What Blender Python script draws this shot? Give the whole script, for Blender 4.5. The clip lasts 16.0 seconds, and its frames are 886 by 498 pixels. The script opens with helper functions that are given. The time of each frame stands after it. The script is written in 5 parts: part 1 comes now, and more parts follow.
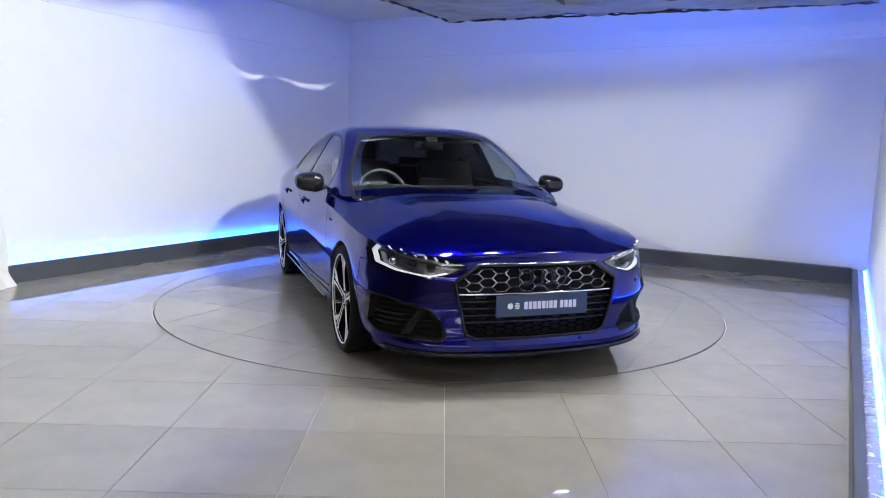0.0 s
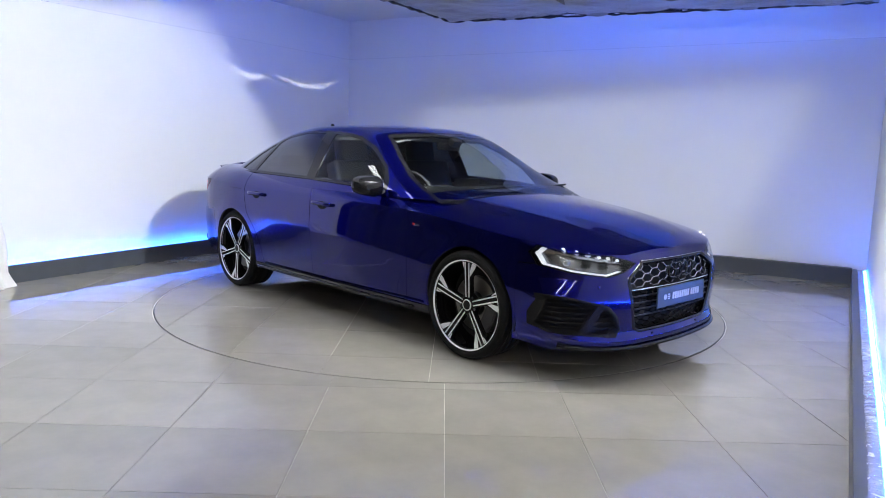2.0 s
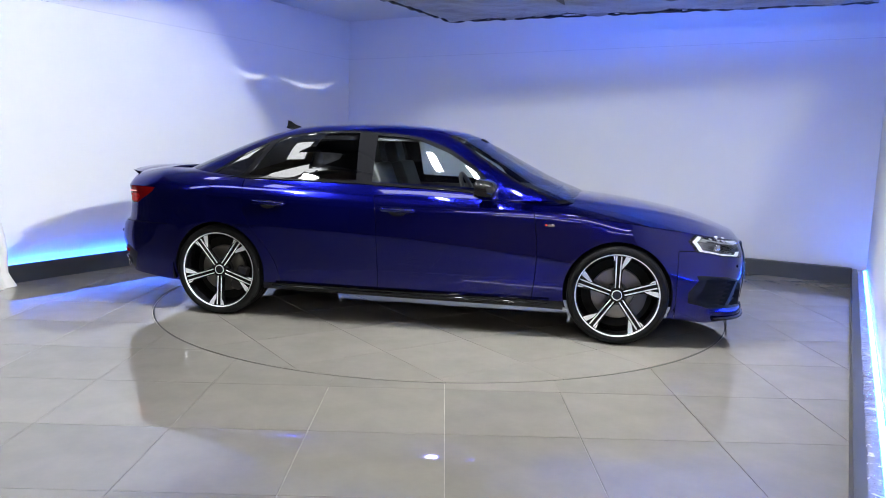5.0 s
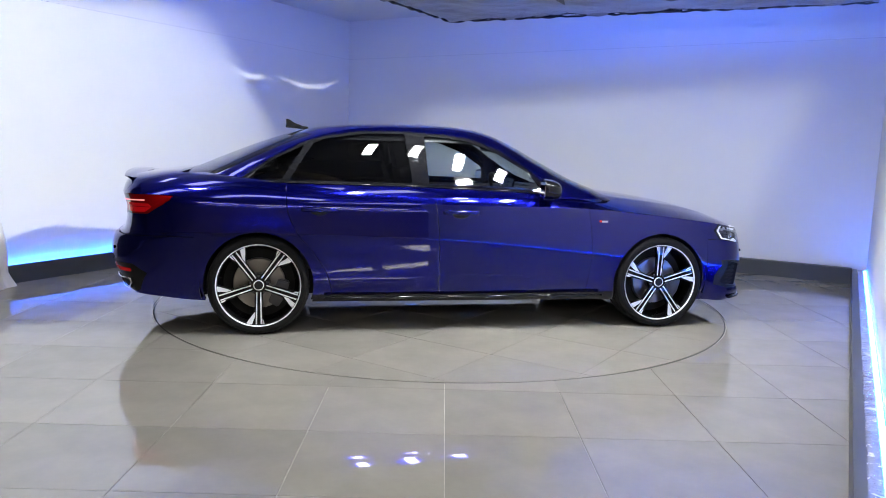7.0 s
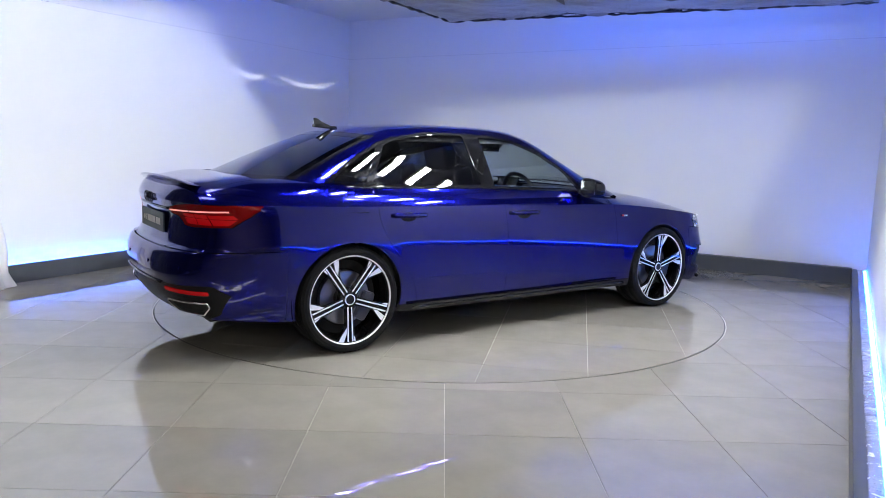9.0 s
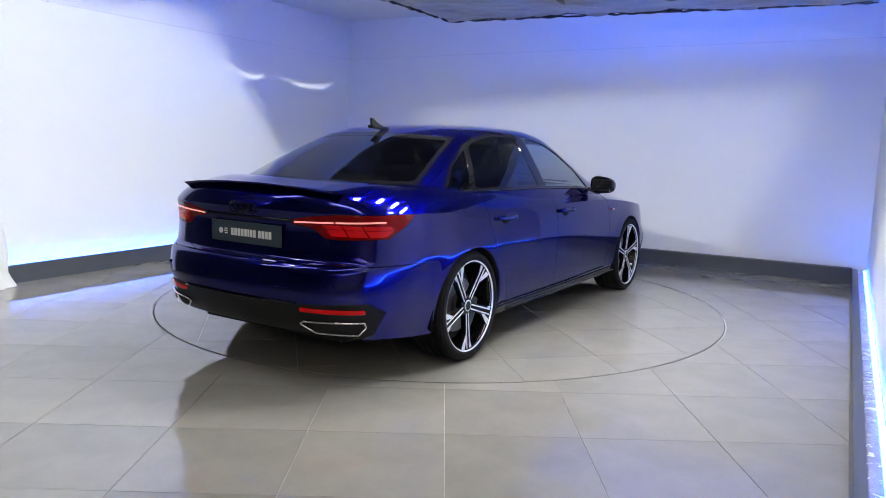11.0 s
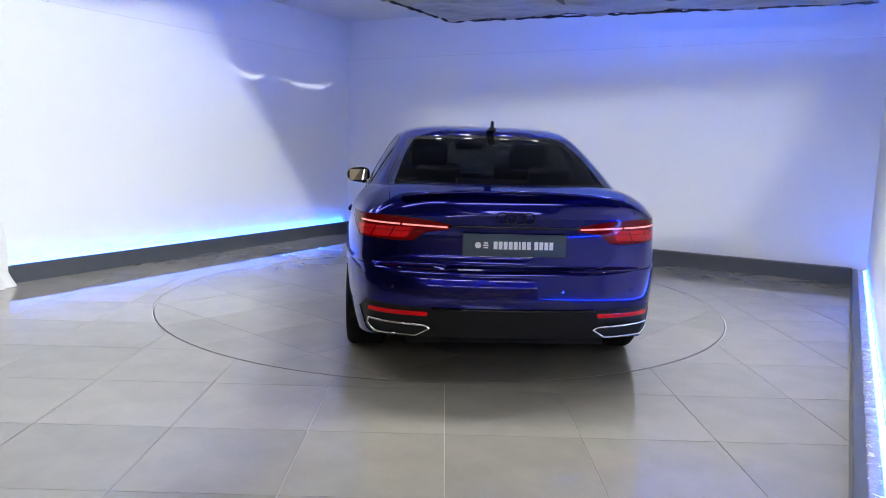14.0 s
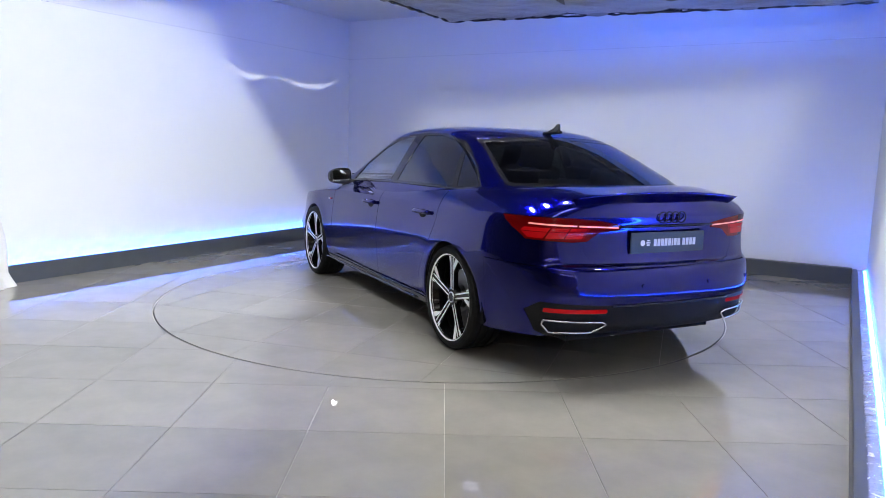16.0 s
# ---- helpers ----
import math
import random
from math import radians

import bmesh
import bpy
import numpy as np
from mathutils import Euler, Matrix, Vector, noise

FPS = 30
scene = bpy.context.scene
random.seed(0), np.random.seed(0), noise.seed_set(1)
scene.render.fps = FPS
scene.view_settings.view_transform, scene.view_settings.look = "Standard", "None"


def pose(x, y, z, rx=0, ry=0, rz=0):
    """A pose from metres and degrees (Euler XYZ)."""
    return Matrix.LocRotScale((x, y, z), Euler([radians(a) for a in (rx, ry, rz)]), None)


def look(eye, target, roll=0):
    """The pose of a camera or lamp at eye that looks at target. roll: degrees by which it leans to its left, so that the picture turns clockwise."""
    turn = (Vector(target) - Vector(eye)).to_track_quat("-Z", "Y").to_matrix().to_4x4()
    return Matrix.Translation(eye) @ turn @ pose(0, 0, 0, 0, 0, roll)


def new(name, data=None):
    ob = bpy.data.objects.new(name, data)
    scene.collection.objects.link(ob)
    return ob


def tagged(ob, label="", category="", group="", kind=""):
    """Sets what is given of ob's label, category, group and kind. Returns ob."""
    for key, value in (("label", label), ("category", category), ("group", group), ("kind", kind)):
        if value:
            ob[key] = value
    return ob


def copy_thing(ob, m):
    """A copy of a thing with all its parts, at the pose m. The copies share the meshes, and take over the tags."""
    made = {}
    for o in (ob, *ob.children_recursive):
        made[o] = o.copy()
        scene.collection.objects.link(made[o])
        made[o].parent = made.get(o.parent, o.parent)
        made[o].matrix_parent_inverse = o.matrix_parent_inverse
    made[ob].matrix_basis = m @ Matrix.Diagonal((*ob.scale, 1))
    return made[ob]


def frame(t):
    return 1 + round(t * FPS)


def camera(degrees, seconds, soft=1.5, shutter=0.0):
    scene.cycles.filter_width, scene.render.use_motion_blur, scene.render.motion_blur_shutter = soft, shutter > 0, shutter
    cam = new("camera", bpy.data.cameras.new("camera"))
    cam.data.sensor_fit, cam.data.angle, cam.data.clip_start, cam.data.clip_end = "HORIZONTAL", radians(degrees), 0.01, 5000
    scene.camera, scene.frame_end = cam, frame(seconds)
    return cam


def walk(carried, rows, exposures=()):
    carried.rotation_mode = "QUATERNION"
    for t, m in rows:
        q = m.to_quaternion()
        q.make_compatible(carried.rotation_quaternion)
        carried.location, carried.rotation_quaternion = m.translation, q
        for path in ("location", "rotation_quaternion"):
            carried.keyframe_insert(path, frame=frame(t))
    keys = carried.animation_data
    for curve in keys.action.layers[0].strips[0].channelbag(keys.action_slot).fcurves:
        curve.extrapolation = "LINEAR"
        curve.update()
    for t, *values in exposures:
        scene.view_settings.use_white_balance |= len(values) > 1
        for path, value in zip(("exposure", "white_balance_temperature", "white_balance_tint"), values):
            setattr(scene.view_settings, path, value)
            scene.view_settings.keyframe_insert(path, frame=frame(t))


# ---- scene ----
# ------------------------------------------------------------ camera
cam = camera(62.17, 16.0, soft=0.9)
EYE = Vector((0.0, -6.057, 1.270))
VIEW = Matrix.Translation(EYE) @ pose(0, 0, 0, 0, 0, -0.116) @ pose(0, 0, 0, 90 - 8.112, 0, 0) @ pose(0, 0, 0, 0, 0, 1.601)
walk(cam, [(0.0, VIEW), (16.0, VIEW)])

# ------------------------------------------------------------ exposure and world
scene.view_settings.exposure = 0.0
world = bpy.data.worlds.new("world")
scene.world = world
world.use_nodes = True
world.node_tree.nodes["Background"].inputs[0].default_value = (0.5, 0.55, 0.65, 1)
world.node_tree.nodes["Background"].inputs[1].default_value = 0.02


# ------------------------------------------------------------ materials
def mat(name, color, rough=0.5, metal=0.0, coat=0.0, vary=0.0, scale=8.0, bump=0.0, bump_scale=60.0, trans=0.0,
        emit=None, power=0.0, ior=1.5, rvary=0.0, stretch=(1, 1, 1), flakes=0.0):
    m = bpy.data.materials.new(name)
    m.use_nodes = True
    nt = m.node_tree
    b = nt.nodes["Principled BSDF"]
    b.inputs["Base Color"].default_value = (*color, 1)
    b.inputs["Roughness"].default_value = rough
    b.inputs["Metallic"].default_value = metal
    b.inputs["IOR"].default_value = ior
    b.inputs["Coat Weight"].default_value = coat
    b.inputs["Coat Roughness"].default_value = 0.02
    b.inputs["Transmission Weight"].default_value = trans
    if emit:
        b.inputs["Emission Color"].default_value = (*emit, 1)
        b.inputs["Emission Strength"].default_value = power
    co = nt.nodes.new("ShaderNodeTexCoord")
    mp = nt.nodes.new("ShaderNodeMapping")
    mp.inputs["Scale"].default_value = stretch
    nt.links.new(co.outputs["Object"], mp.inputs[0])
    if vary or rvary:
        n1 = nt.nodes.new("ShaderNodeTexNoise")
        n1.inputs["Scale"].default_value = scale
        n1.inputs["Detail"].default_value = 6
        n1.inputs["Roughness"].default_value = 0.62
        nt.links.new(mp.outputs[0], n1.inputs["Vector"])
    if vary:
        n2 = nt.nodes.new("ShaderNodeTexNoise")
        n2.inputs["Scale"].default_value = scale * 0.17
        n2.inputs["Detail"].default_value = 3
        nt.links.new(mp.outputs[0], n2.inputs["Vector"])
        ad = nt.nodes.new("ShaderNodeMath")
        ad.operation = "ADD"
        nt.links.new(n1.outputs[0], ad.inputs[0])
        nt.links.new(n2.outputs[0], ad.inputs[1])
        info = nt.nodes.new("ShaderNodeObjectInfo")
        ad2 = nt.nodes.new("ShaderNodeMath")
        ad2.operation = "MULTIPLY_ADD"
        ad2.inputs[1].default_value = 0.35
        nt.links.new(info.outputs["Random"], ad2.inputs[0])
        nt.links.new(ad.outputs[0], ad2.inputs[2])
        rp = nt.nodes.new("ShaderNodeMapRange")
        rp.inputs["From Min"].default_value, rp.inputs["From Max"].default_value = 0.6, 1.7
        rp.inputs["To Min"].default_value, rp.inputs["To Max"].default_value = 1 - vary, 1 + vary
        nt.links.new(ad2.outputs[0], rp.inputs[0])
        mx = nt.nodes.new("ShaderNodeVectorMath")
        mx.operation = "SCALE"
        mx.inputs[0].default_value = color
        nt.links.new(rp.outputs[0], mx.inputs["Scale"])
        nt.links.new(mx.outputs[0], b.inputs["Base Color"])
    if rvary:
        rr = nt.nodes.new("ShaderNodeMapRange")
        rr.inputs["From Min"].default_value, rr.inputs["From Max"].default_value = 0.35, 0.7
        rr.inputs["To Min"].default_value, rr.inputs["To Max"].default_value = max(0.01, rough - rvary), rough + rvary
        nt.links.new(n1.outputs[0], rr.inputs[0])
        nt.links.new(rr.outputs[0], b.inputs["Roughness"])
    if bump:
        n3 = nt.nodes.new("ShaderNodeTexNoise")
        n3.inputs["Scale"].default_value = bump_scale
        n3.inputs["Detail"].default_value = 4
        nt.links.new(mp.outputs[0], n3.inputs["Vector"])
        bp = nt.nodes.new("ShaderNodeBump")
        bp.inputs["Strength"].default_value = bump
        bp.inputs["Distance"].default_value = 0.01
        nt.links.new(n3.outputs[0], bp.inputs["Height"])
        nt.links.new(bp.outputs[0], b.inputs["Normal"])
    if flakes:
        vo = nt.nodes.new("ShaderNodeTexVoronoi")
        vo.inputs["Scale"].default_value = 900
        nt.links.new(co.outputs["Object"], vo.inputs["Vector"])
        mr = nt.nodes.new("ShaderNodeMapRange")
        mr.inputs["To Min"].default_value, mr.inputs["To Max"].default_value = rough - flakes, rough + flakes
        nt.links.new(vo.outputs["Color"], mr.inputs[0])
        nt.links.new(mr.outputs[0], b.inputs["Roughness"])
    return m


PAINT = mat("blue_metallic_paint", (0.0026, 0.0036, 0.130), rough=0.18, metal=0.9, coat=1.0, flakes=0.05)
PAINT.node_tree.nodes["Principled BSDF"].inputs["Specular IOR Level"].default_value = 0.0
PAINT.node_tree.nodes["Principled BSDF"].inputs["Specular Tint"].default_value = (0.08, 0.10, 0.5, 1)
PAINT.node_tree.nodes["Principled BSDF"].inputs["Coat IOR"].default_value = 1.42

GLOSS_BLACK = mat("gloss_black", (0.006, 0.006, 0.007), rough=0.03, coat=0.0, ior=1.38)
BLACK_PLASTIC = mat("black_plastic", (0.008, 0.008, 0.009), ior=1.3, rough=0.42, bump=0.15, bump_scale=400)
LINER = mat("dark_liner", (0.006, 0.006, 0.006), rough=0.9)
RUBBER = mat("tyre_rubber", (0.007, 0.007, 0.007), ior=1.25, rough=0.7, vary=0.2, scale=20, bump=0.2, bump_scale=200)
ALLOY = mat("machined_alloy", (0.88, 0.88, 0.9), rough=0.40, metal=0.35, rvary=0.06, scale=30)
CHROME = mat("satin_chrome", (0.75, 0.75, 0.77), rough=0.12, metal=1.0)
DARK_METAL = mat("dark_metal", (0.06, 0.06, 0.065), rough=0.35, metal=0.9)
DISC_METAL = mat("brake_steel", (0.22, 0.21, 0.20), rough=0.38, metal=1.0, rvary=0.1, scale=14)


def pane(name, tint, ior=1.5):
    """Thin glass: tinted see-through with a true mirror gloss."""
    g = bpy.data.materials.new(name)
    g.use_nodes = True
    nt = g.node_tree
    nt.nodes.clear()
    out = nt.nodes.new("ShaderNodeOutputMaterial")
    mix = nt.nodes.new("ShaderNodeMixShader")
    see = nt.nodes.new("ShaderNodeBsdfTransparent")
    see.inputs[0].default_value = (*tint, 1)
    shine = nt.nodes.new("ShaderNodeBsdfGlossy")
    shine.inputs["Roughness"].default_value = 0.01
    fr = nt.nodes.new("ShaderNodeLayerWeight")
    fr.inputs[0].default_value = 0.5
    po = nt.nodes.new("ShaderNodeMath")
    po.operation = "POWER"
    po.inputs[1].default_value = 4.0
    nt.links.new(fr.outputs["Facing"], po.inputs[0])
    ma = nt.nodes.new("ShaderNodeMath")
    ma.operation = "MULTIPLY_ADD"
    base = ((ior - 1) / (ior + 1)) ** 2 * 1.7
    ma.inputs[1].default_value, ma.inputs[2].default_value = 1 - base, base
    nt.links.new(po.outputs[0], ma.inputs[0])
    nt.links.new(ma.outputs[0], mix.inputs[0])
    nt.links.new(see.outputs[0], mix.inputs[1])
    nt.links.new(shine.outputs[0], mix.inputs[2])
    nt.links.new(mix.outputs[0], out.inputs[0])
    return g


GLASS = pane("clear_glass", (0.66, 0.72, 0.70))
PRIVACY = pane("privacy_glass", (0.05, 0.052, 0.055), 1.6)
FABRIC = mat("black_seat_leather", (0.022, 0.022, 0.024), rough=0.5, bump=0.2, bump_scale=150)
TRIM_GREY = mat("dashboard_plastic", (0.03, 0.03, 0.032), rough=0.55, bump=0.15, bump_scale=300)
LENS = pane("lamp_lens", (0.93, 0.95, 0.97), 1.35)
LAMP_CORE = mat("lamp_reflector", (0.55, 0.56, 0.6), rough=0.15, metal=1.0)
LAMP_SHELL = mat("lamp_shell", (0.22, 0.225, 0.24), rough=0.25, metal=0.9, vary=0.3, scale=30)
DRL = mat("daylight_led", (0.9, 0.9, 0.9), rough=0.3, emit=(0.9, 0.95, 1.0), power=0.6)
RED_LENS = mat("red_lens", (0.42, 0.004, 0.006), rough=0.08, coat=0.0, ior=1.4, emit=(1.0, 0.004, 0.01), power=0.10, vary=0.25, scale=40)
RED_DARK = mat("dark_red_lens", (0.16, 0.001, 0.002), rough=0.06, coat=0.0, ior=1.3)
RED_GLOW = mat("red_glow", (0.5, 0.1, 0.1), rough=0.2, emit=(1.0, 0.30, 0.28), power=1.1)
PLATE = mat("plate_slate_blue", (0.035, 0.055, 0.075), rough=0.5, vary=0.1)
WHITE_PRINT = mat("white_print", (0.8, 0.8, 0.8), rough=0.5)
RED_PRINT = mat("red_print", (0.6, 0.02, 0.02), rough=0.4)
MIRROR_GLASS = mat("mirror_glass", (0.85, 0.87, 0.9), rough=0.01, metal=1.0)
CALIPER = mat("caliper_grey", (0.05, 0.05, 0.055), rough=0.4, vary=0.1)

TILE = mat("polished_porcelain", (0.315, 0.296, 0.256), ior=2.25, rough=0.020, vary=0.17, scale=5, rvary=0.012, bump=0.012, bump_scale=3)
GROUT = mat("grout", (0.40, 0.375, 0.32), rough=0.9, vary=0.5, scale=30)
RING_METAL = mat("turntable_gap", (0.012, 0.012, 0.012), rough=0.7)
WALL = mat("white_wall_paint", (0.80, 0.80, 0.80), rough=0.55, vary=0.02, scale=3, bump=0.05, bump_scale=90)
SKIRT = mat("grey_skirting_paint", (0.07, 0.076, 0.088), rough=0.42, vary=0.15, scale=9)
LEDGE = mat("scuffed_silver_tape", (0.55, 0.55, 0.58), rough=0.22, metal=0.6, vary=0.25, scale=14, bump=0.5, bump_scale=25, rvary=0.12)
LED = mat("blue_led_strip", (0.2, 0.5, 1.0), rough=0.4, emit=(0.02, 0.13, 1.0), power=62.0)
LED_LEFT = mat("blue_led_channel", (0.2, 0.5, 1.0), rough=0.4, emit=(0.02, 0.15, 1.0), power=112.0)
LED_RIGHT = mat("blue_led_ledge", (0.2, 0.5, 1.0), rough=0.4, emit=(0.02, 0.15, 1.0), power=75.0)
CEIL = mat("ceiling_paint", (0.72, 0.72, 0.73), rough=0.8, vary=0.04, scale=4)
FILM = mat("crumpled_black_film", (0.05, 0.05, 0.055), rough=0.22, coat=0.6, bump=0.9, bump_scale=7)
BATTEN_GLOW = mat("batten_glow", (0.9, 0.9, 0.9), rough=0.5, emit=(0.95, 0.975, 1.0), power=228.0)
PANEL_GLOW = mat("light_panel_glow", (0.9, 0.9, 0.9), rough=0.5, emit=(0.95, 0.97, 1.0), power=9.0)
HALL_GLOW = mat("hall_panel_glow", (0.9, 0.9, 0.9), rough=0.5, emit=(1.0, 0.95, 0.88), power=26.0)
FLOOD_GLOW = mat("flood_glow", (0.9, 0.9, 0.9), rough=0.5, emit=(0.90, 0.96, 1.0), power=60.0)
# two tones of beige: the hall's dim sides and lit side put into colour
HALL_DIM = mat("hall_dim_beige", (0.17, 0.148, 0.12), rough=0.8, vary=0.1, scale=2)
HALL_LIT = mat("hall_lit_beige", (0.44, 0.37, 0.28), rough=0.8, vary=0.12, scale=2)
STEEL = mat("painted_steel", (0.25, 0.24, 0.22), rough=0.5, vary=0.15, scale=6)
CLOTH = mat("white_cloth", (0.75, 0.73, 0.70), rough=0.85, vary=0.06, scale=12, bump=0.3, bump_scale=120)
CURTAIN = mat("dark_curtain", (0.05, 0.05, 0.055), rough=0.9, vary=0.08, scale=6, bump=0.2, bump_scale=150)


# ------------------------------------------------------------ mesh helpers
def put(name, verts, faces, material, parent=None, smooth=False, label=""):
    me = bpy.data.meshes.new(name)
    me.from_pydata([tuple(map(float, v)) for v in verts], [], [tuple(map(int, f)) for f in faces])
    me.materials.append(material)
    if smooth:
        me.shade_smooth()
    ob = new(name, me)
    ob.parent = parent
    return tagged(ob, label)


def part(name, bm, material, parent=None, label="", smooth=False):
    me = bpy.data.meshes.new(name)
    bm.to_mesh(me)
    bm.free()
    me.materials.append(material)
    if smooth:
        me.shade_smooth()
    ob = new(name, me)
    ob.parent = parent
    return tagged(ob, label)


def box(size, at=(0, 0, 0), turn=(0, 0, 0), bevel=0.0, bm=None, seg=2):
    bm = bm or bmesh.new()
    made = bmesh.ops.create_cube(bm, size=1)["verts"]
    bmesh.ops.transform(bm, matrix=Matrix.Diagonal((*size, 1)), verts=made)
    if bevel:
        edges = list({e for v in made for e in v.link_edges})
        made = list({v for v in bmesh.ops.bevel(bm, geom=edges, offset=bevel, segments=seg, affect="EDGES", profile=0.7)["verts"]} | {v for v in made if v.is_valid})
    bmesh.ops.transform(bm, matrix=pose(*at, *turn), verts=made)
    return bm


def lathe(profile, segments=48, axis="y", bm=None, at=(0, 0, 0), close=False):
    """Turn (radius, along) pairs about an axis."""
    bm = bm or bmesh.new()
    rings = []
    for k in range(segments):
        a = 2 * math.pi * k / segments
        row = []
        for r, h in profile:
            p = (r * math.cos(a), h, r * math.sin(a)) if axis == "y" else (r * math.cos(a), r * math.sin(a), h)
            row.append(bm.verts.new(Vector(p) + Vector(at)))
        rings.append(row)
    n = len(profile)
    for k in range(segments):
        a, b = rings[k], rings[(k + 1) % segments]
        for i in range(n if close else n - 1):
            j = (i + 1) % n
            bm.faces.new((a[i], b[i], b[j], a[j]) if axis == "y" else (a[i], a[j], b[j], b[i]))
    bmesh.ops.recalc_face_normals(bm, faces=bm.faces)
    return bm


def tube(points, radius, sides=8, bm=None, closed=False):
    bm = bm or bmesh.new()
    pts = [Vector(p) for p in points]
    rows = []
    n = len(pts)
    for i, p in enumerate(pts):
        d = (pts[(i + 1) % n] - pts[i - 1]) if closed or 0 < i < n - 1 else (pts[1] - pts[0] if i == 0 else pts[-1] - pts[-2])
        q = d.to_track_quat("Z", "Y")
        rows.append([bm.verts.new(p + q @ Vector((radius * math.cos(2 * math.pi * k / sides), radius * math.sin(2 * math.pi * k / sides), 0))) for k in range(sides)])
    for i in range(n if closed else n - 1):
        a, b = rows[i], rows[(i + 1) % n]
        for k in range(sides):
            bm.faces.new((a[k], a[(k + 1) % sides], b[(k + 1) % sides], b[k]))
    if not closed:
        bm.faces.new(rows[0][::-1])
        bm.faces.new(rows[-1])
    bmesh.ops.recalc_face_normals(bm, faces=bm.faces)
    return bm


def prism(outline, thick, m=Matrix(), bm=None, bevel=0.0):
    """A flat plate from an outline in its xy plane, thick along z, placed by m."""
    bm = bm or bmesh.new()
    lo = [bm.verts.new(m @ Vector((x, y, 0))) for x, y in outline]
    hi = [bm.verts.new(m @ Vector((x, y, thick))) for x, y in outline]
    faces = [bm.faces.new(lo[::-1]), bm.faces.new(hi)]
    n = len(outline)
    for i in range(n):
        faces.append(bm.faces.new((lo[i], lo[(i + 1) % n], hi[(i + 1) % n], hi[i])))
    if bevel:
        bmesh.ops.bevel(bm, geom=list({e for v in hi for e in v.link_edges}), offset=bevel, segments=2, affect="EDGES")
    bmesh.ops.recalc_face_normals(bm, faces=bm.faces)
    return bm


def pc(xs, ys):
    """Monotone cubic through (xs, ys)."""
    x, y = np.array(xs, float), np.array(ys, float)
    if x[0] > x[-1]:
        x, y = x[::-1], y[::-1]
    h, d = np.diff(x), np.diff(y) / np.diff(x)
    s = np.zeros_like(y)
    for i in range(1, len(x) - 1):
        if d[i - 1] * d[i] > 0:
            w1, w2 = 2 * h[i] + h[i - 1], h[i] + 2 * h[i - 1]
            s[i] = (w1 + w2) / (w1 / d[i - 1] + w2 / d[i])
    s[0], s[-1] = d[0], d[-1]

    def f(q):
        q = np.clip(np.asarray(q, float), x[0], x[-1])
        i = np.clip(np.searchsorted(x, q) - 1, 0, len(h) - 1)
        t = (q - x[i]) / h[i]
        return (y[i] * (1 + 2 * t) * (1 - t) ** 2 + s[i] * h[i] * t * (1 - t) ** 2
                + y[i + 1] * t * t * (3 - 2 * t) + s[i + 1] * h[i] * t * t * (t - 1))
    return f


def inside(poly, px, py):
    """Signed distance to a polygon: positive inside."""
    p = np.array(poly, float)
    best = np.full(px.shape, 1e9)
    odd = np.zeros(px.shape, bool)
    for (ax, ay), (bx, by) in zip(p, np.roll(p, -1, 0)):
        dx, dy = bx - ax, by - ay
        t = np.clip(((px - ax) * dx + (py - ay) * dy) / (dx * dx + dy * dy), 0, 1)
        best = np.minimum(best, np.hypot(px - ax - t * dx, py - ay - t * dy))
        if by != ay:
            odd ^= ((ay > py) != (by > py)) & (px < (bx - ax) * (py - ay) / (by - ay) + ax)
    return np.where(odd, best, -best)


